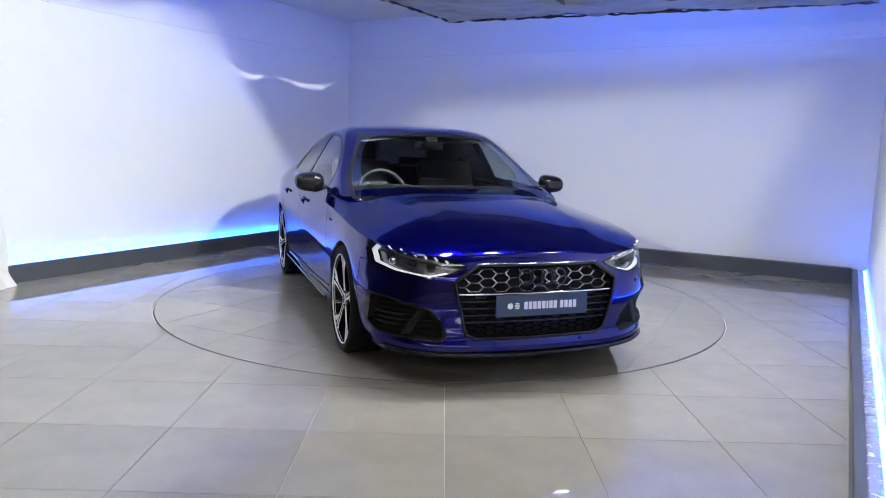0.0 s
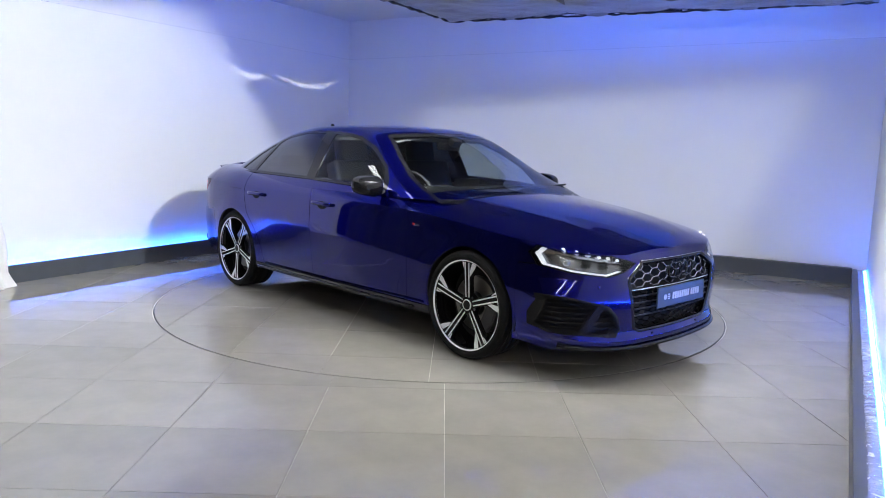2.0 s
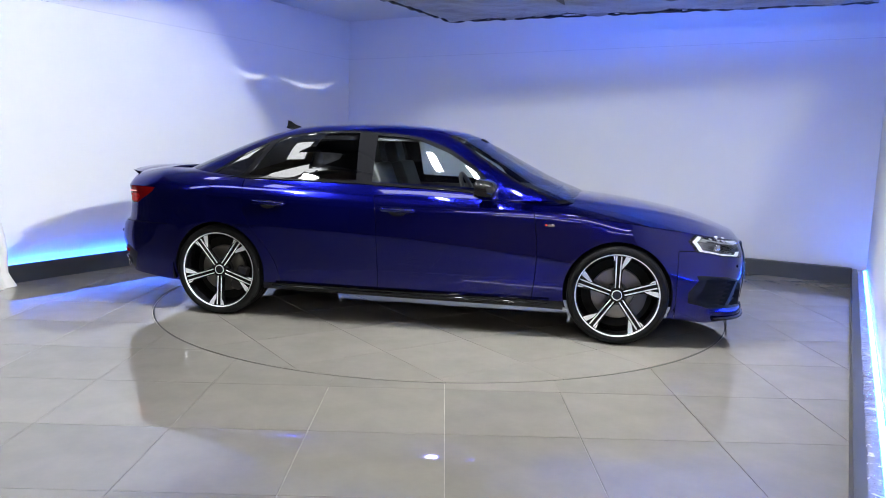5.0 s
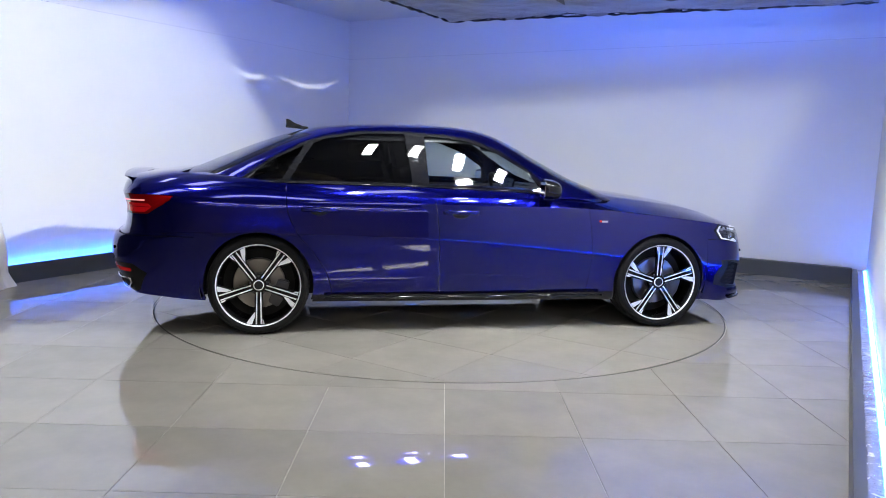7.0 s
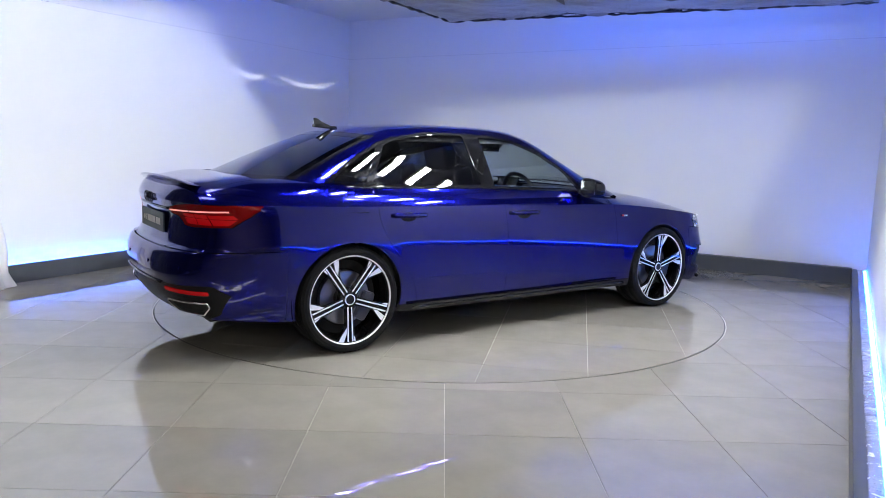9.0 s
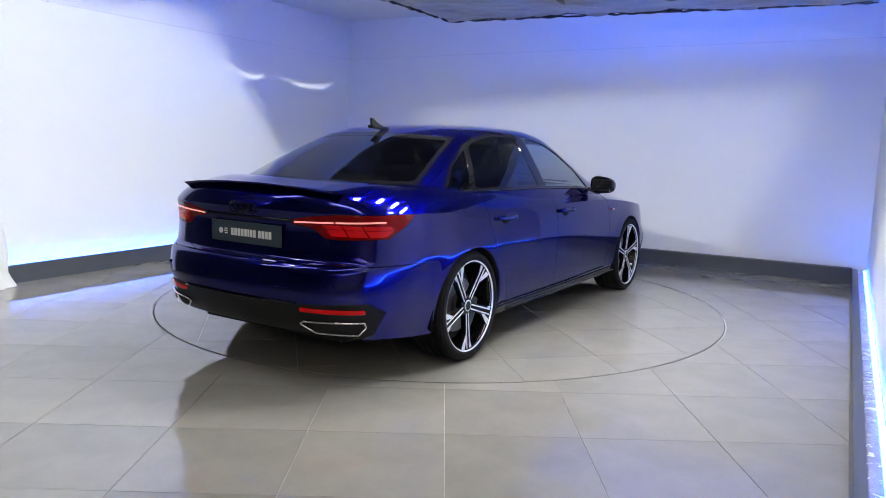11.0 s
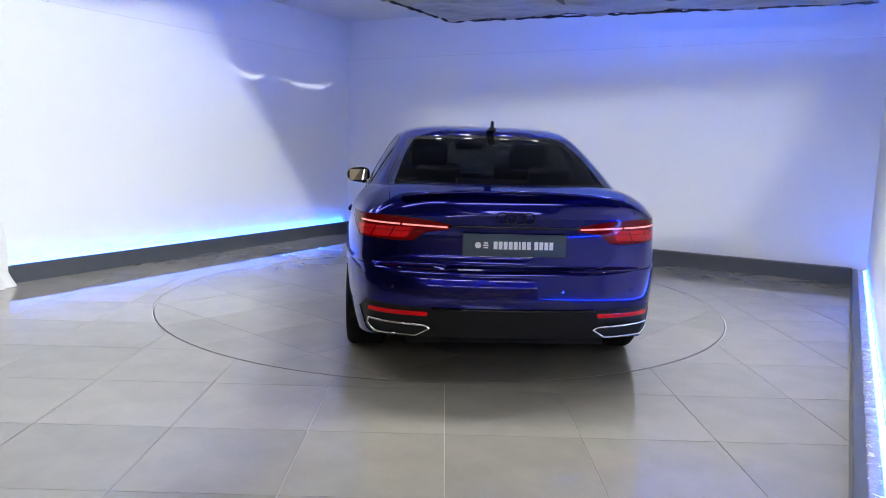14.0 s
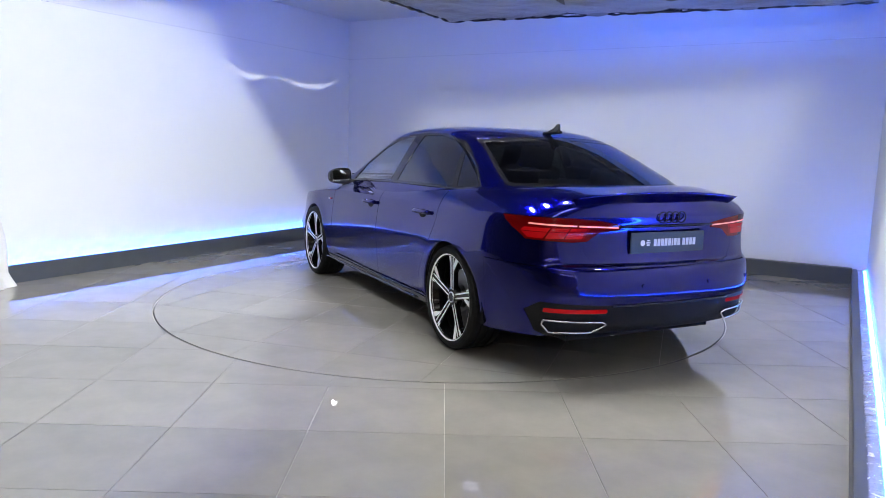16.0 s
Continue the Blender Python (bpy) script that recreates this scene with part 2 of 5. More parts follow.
class Skin:
    """A curved sheet with smooth normals that can be cut along curves."""

    def __init__(self, v, n, f):
        self.v, self.n, self.f = v, n, f

    @classmethod
    def grid(cls, p):
        a, b = p.shape[:2]
        du, dv = np.gradient(p, axis=0), np.gradient(p, axis=1)
        n = np.cross(du, dv)
        n /= np.maximum(np.linalg.norm(n, axis=2, keepdims=True), 1e-12)
        i = np.arange(a * b).reshape(a, b)
        f = np.stack([i[:-1, :-1], i[1:, :-1], i[1:, 1:], i[:-1, 1:]], -1).reshape(-1, 4)
        return cls(p.reshape(-1, 3), n.reshape(-1, 3), [tuple(q) for q in f.tolist()])

    def cut(self, g):
        """Keep where g, one value a vertex, is positive."""
        g = np.where(np.abs(g) < 1e-7, 1e-7, g)
        keep = g > 0
        v, n, f, new_at, xv, xn = self.v, self.n, [], {}, [], []
        base = len(v)
        ks, gl = keep.tolist(), g.tolist()
        for q in self.f:
            k = [ks[i] for i in q]
            if all(k):
                f.append(q)
            elif any(k):
                out = []
                for a, b in zip(q, q[1:] + q[:1]):
                    if ks[a]:
                        out.append(a)
                    if ks[a] != ks[b]:
                        e = (min(a, b), max(a, b))
                        if e not in new_at:
                            t = gl[e[0]] / (gl[e[0]] - gl[e[1]])
                            new_at[e] = base + len(xv)
                            xv.append(v[e[0]] * (1 - t) + v[e[1]] * t)
                            xn.append(n[e[0]] * (1 - t) + n[e[1]] * t)
                        out.append(new_at[e])
                f.append(tuple(out))
        if xv:
            v, n = np.vstack([v, xv]), np.vstack([n, xn])
        used = sorted({i for q in f for i in q})
        at = {u: i for i, u in enumerate(used)}
        return Skin(v[used], n[used], [tuple(at[i] for i in q) for q in f])

    def where(self, fn):
        return self.cut(fn(self.v[:, 0], self.v[:, 1], self.v[:, 2])) if len(self.v) else self

    def mirrored(self):
        return Skin(self.v * (1, -1, 1), self.n * (1, -1, 1), [q[::-1] for q in self.f])

    def plus(self, o):
        k = len(self.v)
        return Skin(np.vstack([self.v, o.v]), np.vstack([self.n, o.n]), self.f + [tuple(i + k for i in q) for q in o.f])

    def both(self):
        return self.plus(self.mirrored())

    def moved(self, d):
        return Skin(self.v + self.n * d, self.n, self.f)

    def make(self, name, material, parent, label="", lip=0.012):
        v, n, f = self.v, self.n / np.maximum(np.linalg.norm(self.n, axis=1, keepdims=True), 1e-9), list(self.f)
        if lip:
            count = {}
            for q in f:
                for a, b in zip(q, q[1:] + q[:1]):
                    count.setdefault((min(a, b), max(a, b)), []).append((a, b))
            rim = [e[0] for e in count.values() if len(e) == 1 and not (abs(v[e[0][0]][1]) < 1e-4 and abs(v[e[0][1]][1]) < 1e-4)]
            at, xv, xn = {}, [], []
            for e in rim:
                for a in e:
                    if a not in at:
                        at[a] = len(v) + 2 * len(at)
                        xv += [v[a], v[a] - n[a] * lip]
                        xn += [n[a], n[a]]
            rims = []
            for a, b in rim:
                rims.append((b, a, at[a] + 1, at[b] + 1))
            if xv:
                v, n = np.vstack([v, xv]), np.vstack([n, xn])
            f += rims
        me = bpy.data.meshes.new(name)
        me.from_pydata(v.tolist(), [], f)
        me.materials.append(material)
        me.shade_smooth()
        me.normals_split_custom_set_from_vertices(n.tolist())
        ob = new(name, me)
        ob.parent = parent
        return tagged(ob, label)


# ------------------------------------------------------------ room
CORNER_BACK, CORNER_RIGHT = Vector((-1.32, 4.31, 0)), Vector((4.09, 1.16, 0))
ALONG = Vector((math.cos(radians(61.2)), math.sin(radians(61.2)), 0))
ACROSS = (CORNER_RIGHT - CORNER_BACK).normalized()
ROOM_TOP = 2.91
KERB_W, KERB_H = 0.10, 0.155
LEFT_END = Vector((-3.66, 0.0, 0))
RIGHT_END = CORNER_RIGHT - ALONG * 6.3


def upright(name, a, b, z0, z1, out, thick, material, parent=None, bevel=0.004):
    """A wall-like slab whose face runs from a to b; out points to its back."""
    bm = bmesh.new()
    o = out.normalized() * thick
    lo = [bm.verts.new((p.x, p.y, z0)) for p in (a, b, b + o, a + o)]
    hi = [bm.verts.new((p.x, p.y, z1)) for p in (a, b, b + o, a + o)]
    bm.faces.new(lo[::-1]); bm.faces.new(hi)
    for i in range(4):
        bm.faces.new((lo[i], lo[(i + 1) % 4], hi[(i + 1) % 4], hi[i]))
    bmesh.ops.recalc_face_normals(bm, faces=bm.faces)
    if bevel:
        bmesh.ops.bevel(bm, geom=bm.edges[:], offset=bevel, segments=2, affect="EDGES")
    return part(name, bm, material, parent)


LEFT_DIR = (CORNER_BACK - LEFT_END).normalized()
LEFT_OUT = Vector((-LEFT_DIR.y, LEFT_DIR.x, 0))
BACK_OUT = Vector((-ACROSS.y, ACROSS.x, 0))
RIGHT_OUT = Vector((ALONG.y, -ALONG.x, 0))


def boards(name, a, b, out, material, back, label):
    """A wall of plasterboard sheets with a joint 2.4 m up."""
    w = tagged(upright(name, a + out * (back + 0.004), b + out * (back + 0.004), -0.02, ROOM_TOP + 0.1, out, 0.12, SKIRT, bevel=0), label, "wall", kind="structure")
    n = max(1, round((b - a).length / 2.4))
    for i in range(n):
        p, q = a.lerp(b, i / n), a.lerp(b, (i + 1) / n)
        for z0, z1 in ((0.0, 2.4), (2.4015, ROOM_TOP + 0.08)):
            upright("board", p + out * back, q + out * back, z0, z1, out, 0.01, material, w, bevel=0)
    return w


boards("wall_left", LEFT_END - LEFT_DIR * 0.5, CORNER_BACK + LEFT_DIR * 0.15 , LEFT_OUT, WALL, KERB_W, "white painted wall lit by blue strip at its foot")
boards("wall_back", CORNER_BACK - ACROSS * 0.12, CORNER_RIGHT + ACROSS * 0.2, BACK_OUT, WALL, KERB_W, "white painted back wall with faint board joint")
boards("wall_right", RIGHT_END, CORNER_RIGHT + ALONG * 0.2, RIGHT_OUT, WALL, 0.125, "white painted side wall beside a lit ledge")

# along the left wall a thin board hides a channel with the light strip
tagged(upright("baseboard_left", LEFT_END, CORNER_BACK, -0.01, KERB_H, LEFT_OUT, 0.025, SKIRT), "dark grey painted skirting board before a light channel", "skirting", kind="structure")
tagged(upright("channel_floor", LEFT_END + LEFT_OUT * 0.026, CORNER_BACK + LEFT_OUT * 0.026, -0.01, 0.095, LEFT_OUT, KERB_W - 0.03, SKIRT), "dark channel floor behind the skirting board", "channel", kind="structure")
tagged(upright("baseboard_back", CORNER_BACK, CORNER_RIGHT, -0.01, KERB_H, BACK_OUT, KERB_W - 0.003, SKIRT), "dark grey painted box skirting along the wall", "skirting", kind="structure")
tagged(upright("baseboard_right", RIGHT_END, CORNER_RIGHT - ALONG * 0.002, -0.01, KERB_H, RIGHT_OUT, 0.045, SKIRT), "dark grey painted skirting edge of the ledge", "skirting", kind="structure")
tagged(upright("ledge", RIGHT_END + RIGHT_OUT * 0.046, CORNER_RIGHT - ALONG * 0.002 + RIGHT_OUT * 0.046, -0.01, KERB_H - 0.006, RIGHT_OUT, 0.078, LEDGE), "scuffed silver ledge top behind the skirting", "ledge", kind="structure")


def led(name, a, b, out, back, z, glow, tall=0.03, deep=0.004):
    strip = tagged(upright(name, a + out * back, b + out * back, z, z + tall, out, deep, glow, bevel=0.001), "glowing blue led strip along wall foot and canopy top", "led strip", group="led strips")
    return strip


led("led_strip", LEFT_END + LEFT_DIR * 0.03, CORNER_BACK - LEFT_DIR * 0.02, LEFT_OUT, 0.027, 0.112, LED_LEFT, 0.02)
led("led_strip", RIGHT_END + ALONG * 0.1, CORNER_RIGHT - ALONG * 0.05, RIGHT_OUT, 0.096, KERB_H - 0.0055, LED_RIGHT, 0.004, 0.024)

# floor: 600 mm polished tiles laid square, a round turntable let into them
STEP, JOINT, X0, Y0, RADIUS = 0.605, 0.0021, 0.035, -0.535, 2.2417
floor = tagged(put("floor", [(-9, -16, -0.004), (9, -16, -0.004), (9, 8, -0.004), (-9, 8, -0.004)], [(0, 1, 2, 3)], GROUT), "grey polished porcelain tile floor with thin joints", "floor", kind="structure")


def tile_mesh(x0, y0, x1, y1, mask=None, m=None):
    """One tile with eased edges, cut by mask where the round gap crosses it."""
    if mask is None:
        e = 0.001
        v = [(x0, y0, -0.004), (x1, y0, -0.004), (x1, y1, -0.004), (x0, y1, -0.004),
             (x0 + e, y0 + e, 0), (x1 - e, y0 + e, 0), (x1 - e, y1 - e, 0), (x0 + e, y1 - e, 0)]
        f = [(4, 5, 6, 7)] + [(i, (i + 1) % 4, 4 + (i + 1) % 4, 4 + i) for i in range(4)]
        return v, f
    xs, ys = np.linspace(x0, x1, 25), np.linspace(y0, y1, 25)
    g = np.stack([*np.meshgrid(xs, ys, indexing="ij"), np.zeros((25, 25))], -1)
    s = Skin.grid(g)
    s = s.cut(mask(s.v[:, 0], s.v[:, 1]))
    if not s.f:
        return None
    v, f = s.v.tolist(), list(s.f)
    edges = {}
    for q in f:
        for a, b in zip(q, q[1:] + q[:1]):
            edges.setdefault((min(a, b), max(a, b)), []).append((a, b))
    k = len(v)
    v += [(x, y, -0.012) for x, y, _ in v]
    f += [(b, a, a + k, b + k) for e in edges.values() if len(e) == 1 for a, b in e]
    return v, f


plain_tile = None
for i in range(-8, 9):
    for j in range(-7, 9):
        x0, y0 = X0 + i * STEP, Y0 + j * STEP
        cx, cy = x0 + STEP / 2, y0 + STEP / 2
        c = Vector((cx, cy, 0))
        if (c - CORNER_BACK).dot(LEFT_OUT) > 0.5 or (c - CORNER_BACK).dot(BACK_OUT) > 0.5 or (c - CORNER_RIGHT).dot(RIGHT_OUT) > 0.5:
            continue
        rs = [math.hypot(x0 + a * STEP, y0 + b * STEP) for a in (0, 1) for b in (0, 1)]
        near = math.hypot(max(x0, min(0, x0 + STEP)), max(y0, min(0, y0 + STEP)))
        if max(rs) < RADIUS:
            continue
        h = STEP / 2 - JOINT / 2
        if near > RADIUS + 0.01:
            if plain_tile is None:
                me = bpy.data.meshes.new("tile")
                v, f = tile_mesh(-h, -h, h, h)
                me.from_pydata(v, [], f)
                me.materials.append(TILE)
                plain_tile = me
            ob = new("tile", plain_tile)
            ob.location, ob.parent = c, floor
        else:
            got = tile_mesh(x0 + JOINT / 2, y0 + JOINT / 2, x0 + STEP - JOINT / 2, y0 + STEP - JOINT / 2, lambda x, y: np.hypot(x, y) - RADIUS - 0.009)
            if got:
                put("tile", *got, TILE, floor)

# the rest of the hall floor, behind the camera and past the screens
hall_floor = tagged(put("hall_floor", [(-9, -16, -0.002), (9, -16, -0.002), (9, Y0 - 7 * STEP, -0.002), (-9, Y0 - 7 * STEP, -0.002)], [(0, 1, 2, 3)], TILE), "grey polished hall floor behind the studio bay", "floor", kind="structure")

turntable = new("turntable")
tagged(turntable, "round tiled car turntable flush with the floor", "turntable")
bm = lathe([(0.0, -0.02), (RADIUS + 0.004, -0.02), (RADIUS + 0.004, -0.0035), (RADIUS - 0.006, -0.0035), (RADIUS - 0.006, -0.006), (0.0, -0.006)], 160, axis="z")
part("base_plate", bm, RING_METAL, turntable)
part("tile_bed", lathe([(0.0, -0.0055), (RADIUS - 0.012, -0.0055), (RADIUS - 0.012, -0.0025), (0.0, -0.0025)], 160, axis="z"), GROUT, turntable)
c45 = math.sqrt(0.5)
PA, PB = -1.209, -0.601
for i in range(-5, 8):
    for j in range(-5, 8):
        a0, b0 = PA + i * STEP, PB + j * STEP
        near = math.hypot(max(a0, min(0, a0 + STEP)), max(b0, min(0, b0 + STEP)))
        if near > RADIUS - 0.02:
            continue
        far = max(math.hypot(a0 + p * STEP, b0 + q * STEP) for p in (0, 1) for q in (0, 1))
        mask = None if far < RADIUS - 0.01 else (lambda x, y: RADIUS - 0.005 - np.hypot(x, y))
        got = tile_mesh(a0 + JOINT / 2, b0 + JOINT / 2, a0 + STEP - JOINT / 2, b0 + STEP - JOINT / 2, mask)
        if got:
            v, f = got
            put("tile", [((a - b) * c45, (a + b) * c45, z) for a, b, z in v], f, TILE, turntable)

# ceiling over the bay, and the taller hall round it
ceiling = tagged(part("ceiling", box((8.4, 8.0, 0.08), (0.6, 2.6, ROOM_TOP + 0.04)), CEIL), "white painted bay ceiling tinted by blue light", "ceiling", kind="structure")


CANOPY_Z = 2.555
CANOPY_AT = Vector((0.02, 1.98, 0))
CANOPY_DIR = Vector((math.cos(radians(-24)), math.sin(radians(-24)), 0))


def sheet_canopy():
    """A sagging dark film sheet stretched under the ceiling, with a crumpled rim."""
    nu, nv, lu, lv = 80, 70, 3.95, 4.05
    v, f = [], []
    for side in (0, 1):
        for i in range(nu + 1):
            for j in range(nv + 1):
                a, b = i / nu, j / nv
                p = CANOPY_AT + CANOPY_DIR * (a * lu) - LEFT_DIR * (b * lv)
                rim = min(a, 1 - a) * lu < 0.03 or min(b, 1 - b) * lv < 0.03
                w = noise.noise((p.x * 2.2, p.y * 2.2, 0.4)) * 0.018 + noise.noise((p.x * 9, p.y * 9, 2.0)) * 0.008
                edge = noise.noise((a * 14, b * 14, 5.0)) * 0.03 if rim else 0
                out = noise.noise((a * 9, b * 9, 8.0)) * 0.03 if rim else 0
                q = p + LEFT_DIR * (out if b < 0.1 else 0) - ACROSS * (out if a < 0.1 else 0)
                v.append((q.x, q.y, CANOPY_Z + w + edge + (0.11 + 0.02 * w if side else 0)))
    n1 = (nu + 1) * (nv + 1)
    idx = lambda i, j, s: s * n1 + i * (nv + 1) + j
    for i in range(nu):
        for j in range(nv):
            f.append((idx(i, j, 0), idx(i + 1, j, 0), idx(i + 1, j + 1, 0), idx(i, j + 1, 0)))
            f.append((idx(i, j, 1), idx(i, j + 1, 1), idx(i + 1, j + 1, 1), idx(i + 1, j, 1)))
    for i in range(nu):
        f.append((idx(i, 0, 0), idx(i, 0, 1), idx(i + 1, 0, 1), idx(i + 1, 0, 0)))
        f.append((idx(i, nv, 0), idx(i + 1, nv, 0), idx(i + 1, nv, 1), idx(i, nv, 1)))
    for j in range(nv):
        f.append((idx(0, j, 0), idx(0, j + 1, 0), idx(0, j + 1, 1), idx(0, j, 1)))
        f.append((idx(nu, j, 0), idx(nu, j, 1), idx(nu, j + 1, 1), idx(nu, j + 1, 0)))
    ob = new("canopy")
    put("film_sheet", v, f, FILM, ob, smooth=True)
    for a, d, length in ((CANOPY_AT, CANOPY_DIR, lu), (CANOPY_AT, -LEFT_DIR, lv)):
        pts = []
        for i in range(91):
            p = a + d * (length * i / 90)
            pts.append((p.x, p.y, CANOPY_Z + 0.012 * noise.noise((i * 0.31, length, 1.0)) + 0.004 * math.sin(i * 1.7)))
        part("hem", tube(pts, 0.010, 8), FILM, ob, "rolled crumpled film hem", smooth=True)
    return tagged(ob, "dark crumpled plastic film canopy hung under the ceiling", "canopy")


sheet_canopy()
# unseen strips on top of the canopy, for the blue glow over the ceiling
led("led_strip", CANOPY_AT + CANOPY_DIR * 0.15, CANOPY_AT + CANOPY_DIR * 3.6, -LEFT_DIR, 0.12, CANOPY_Z + 0.14, LED)
led("led_strip", CANOPY_AT - LEFT_DIR * 0.2, CANOPY_AT - LEFT_DIR * 2.6, CANOPY_DIR, 0.12, CANOPY_Z + 0.14, LED, 0.05)

# hall: plain walls and a high ceiling that close the place; dim sides are coloured darker
HALL_TOP = 4.4
for nm, a, b, o in (("hall_wall_south", (9, -16), (-9, -16), (0, -1)), ("hall_wall_west", (-9, -16), (-9, 8), (-1, 0)),
                    ("hall_wall_east", (9, 8), (9, -16), (1, 0)), ("hall_wall_north", (-9, 8), (9, 8), (0, 1))):
    tagged(upright(nm, Vector((*a, 0)), Vector((*b, 0)), 0, HALL_TOP, Vector((*o, 0)), 0.2, HALL_LIT if nm == "hall_wall_south" else HALL_DIM, bevel=0), "plain beige hall wall coloured for its dim or lit side", "wall", kind="structure")
tagged(part("hall_ceiling", box((18.4, 24.4, 0.1), (0, -4, HALL_TOP + 0.05)), HALL_LIT), "plain beige hall ceiling", "ceiling", kind="structure")


def light_panel(x, y, z, turn, glow, length=1.8, width=0.28):
    """A hanging ceiling batten: housing, diffuser and two rods."""
    lamp = new("ceiling_light")
    lamp.matrix_world = pose(x, y, z, 0, 0, turn)
    part("housing", box((length + 0.04, width + 0.04, 0.05), (0, 0, 0.03), bevel=0.006), STEEL, lamp)
    part("diffuser", box((length, width, 0.012), (0, 0, 0)), glow, lamp)
    for s in (-1, 1):
        part("rod", box((0.012, 0.012, HALL_TOP - z - 0.05), (s * length * 0.35, 0, (HALL_TOP - z) / 2 + 0.025)), STEEL, lamp)
    return tagged(lamp, "bright white rectangular ceiling light on two rods", "ceiling light", group="hall ceiling lights")


for x, y in ((-4.9, -2.1), (-3.0, -2.1), (-1.1, -3.6), (0.9, -3.6), (2.9, -3.6), (4.9, -3.6), (0.9, -5.6), (2.9, -5.6)):
    light_panel(x, y, 3.6, 24 if x > 0 else 0, PANEL_GLOW)
for y in (-10.2, -13.0):
    for x in (-2.1, 0.0, 2.1, 4.2):
        light_panel(x, y, 3.6, 0, HALL_GLOW)
for y in (-2.6, -5.5, -8.8, -11.6, -14.4):
    tagged(part("roof_beam", box((17.9, 0.18, 0.30), (0, y, HALL_TOP - 0.15), bevel=0.01), STEEL), "grey painted steel roof beam across the hall", "roof beam", group="roof beams")


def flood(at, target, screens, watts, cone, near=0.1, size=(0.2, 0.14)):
    """A rectangular flood lamp hung from the ceiling, with added black flaps that trim its beam along lines of a wall.
    """
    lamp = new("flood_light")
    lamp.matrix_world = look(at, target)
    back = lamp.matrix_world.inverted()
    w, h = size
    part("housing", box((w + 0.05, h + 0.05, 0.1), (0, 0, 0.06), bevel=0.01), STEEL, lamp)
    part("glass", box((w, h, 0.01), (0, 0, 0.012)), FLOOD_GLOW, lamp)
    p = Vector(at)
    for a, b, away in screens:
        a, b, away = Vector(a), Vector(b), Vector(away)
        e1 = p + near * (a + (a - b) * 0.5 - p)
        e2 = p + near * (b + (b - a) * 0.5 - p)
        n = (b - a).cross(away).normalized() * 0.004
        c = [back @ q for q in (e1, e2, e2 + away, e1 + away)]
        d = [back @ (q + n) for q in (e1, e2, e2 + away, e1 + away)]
        # unseen flap added to draw a straight shadow edge on the wall
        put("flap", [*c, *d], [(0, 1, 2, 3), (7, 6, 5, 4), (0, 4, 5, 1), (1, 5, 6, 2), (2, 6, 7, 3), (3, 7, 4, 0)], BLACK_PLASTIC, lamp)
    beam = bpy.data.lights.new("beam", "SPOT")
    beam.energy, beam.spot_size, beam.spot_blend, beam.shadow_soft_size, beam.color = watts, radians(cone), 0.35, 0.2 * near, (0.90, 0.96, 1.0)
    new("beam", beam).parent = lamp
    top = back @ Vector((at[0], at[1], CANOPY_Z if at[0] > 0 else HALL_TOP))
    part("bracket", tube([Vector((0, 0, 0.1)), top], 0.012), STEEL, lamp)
    return tagged(lamp, "bright rectangular flood lamp with added black beam flaps", "flood lamp", group="flood lamps")


flood((0.8, -1.95, 2.49), (-2.9, 1.3, 1.45), [((-2.61, 1.9, 2.69), (-1.78, 3.45, 0.68), LEFT_DIR * 0.4)], 650, 78)
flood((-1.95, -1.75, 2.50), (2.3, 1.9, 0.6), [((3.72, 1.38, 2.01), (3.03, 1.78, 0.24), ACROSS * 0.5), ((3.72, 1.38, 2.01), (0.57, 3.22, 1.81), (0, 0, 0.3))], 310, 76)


def slot_lamp(at, arcs):
    """Added unseen hooded lamp; two curved plate slots throw the reflection streaks on the wall."""
    lamp = new("slot_lamp")
    mid = Vector((-1.95, 3.12, 2.05))
    lamp.matrix_world = look(at, mid)
    back = lamp.matrix_world.inverted()
    d = 0.30
    g = np.linspace(-0.06, 0.06, 121)
    plate = Skin.grid(np.stack([*np.meshgrid(g, g, indexing="ij"), np.full((121, 121), -d)], -1))
    far = np.full(len(plate.v), 1.0)
    for arc in arcs:
        q = [back @ Vector(p) for p in arc]
        q = np.array([(p.x * d / -p.z, p.y * d / -p.z) for p in q])
        t = np.linspace(0, 1, 25)[:, None]
        k = q[0] * (1 - t) * (1 - 2 * t) + q[1] * 4 * t * (1 - t) + q[2] * t * (2 * t - 1)
        for a, s in zip(k, np.sin(np.pi * np.linspace(0.12, 0.9, 25))):
            far = np.minimum(far, np.hypot(plate.v[:, 0] - a[0], plate.v[:, 1] - a[1]) - 0.0017 * s)
    plate.cut(far).make("plate", BLACK_PLASTIC, lamp, lip=0.001)
    for x, y, w, h in ((0.062, 0, 0.004, 0.128), (-0.062, 0, 0.004, 0.128), (0, 0.062, 0.12, 0.004), (0, -0.062, 0.12, 0.004)):
        part("hood", box((w, h, 0.34), (x, y, -0.13)), BLACK_PLASTIC, lamp)
    part("housing", box((0.128, 0.128, 0.02), (0, 0, 0.05)), BLACK_PLASTIC, lamp)
    beam = bpy.data.lights.new("beam", "SPOT")
    beam.energy, beam.spot_size, beam.spot_blend, beam.shadow_soft_size, beam.color = 900, radians(24), 0.2, 0.0012, (0.95, 0.98, 1.0)
    new("beam", beam).parent = lamp
    part("bracket", tube([Vector((0, 0.06, 0.0)), back @ Vector((at[0], at[1], CANOPY_Z))], 0.008), STEEL, lamp)
    return tagged(lamp, "unseen added lamp with a slotted plate for wall streaks", "spot lamp")


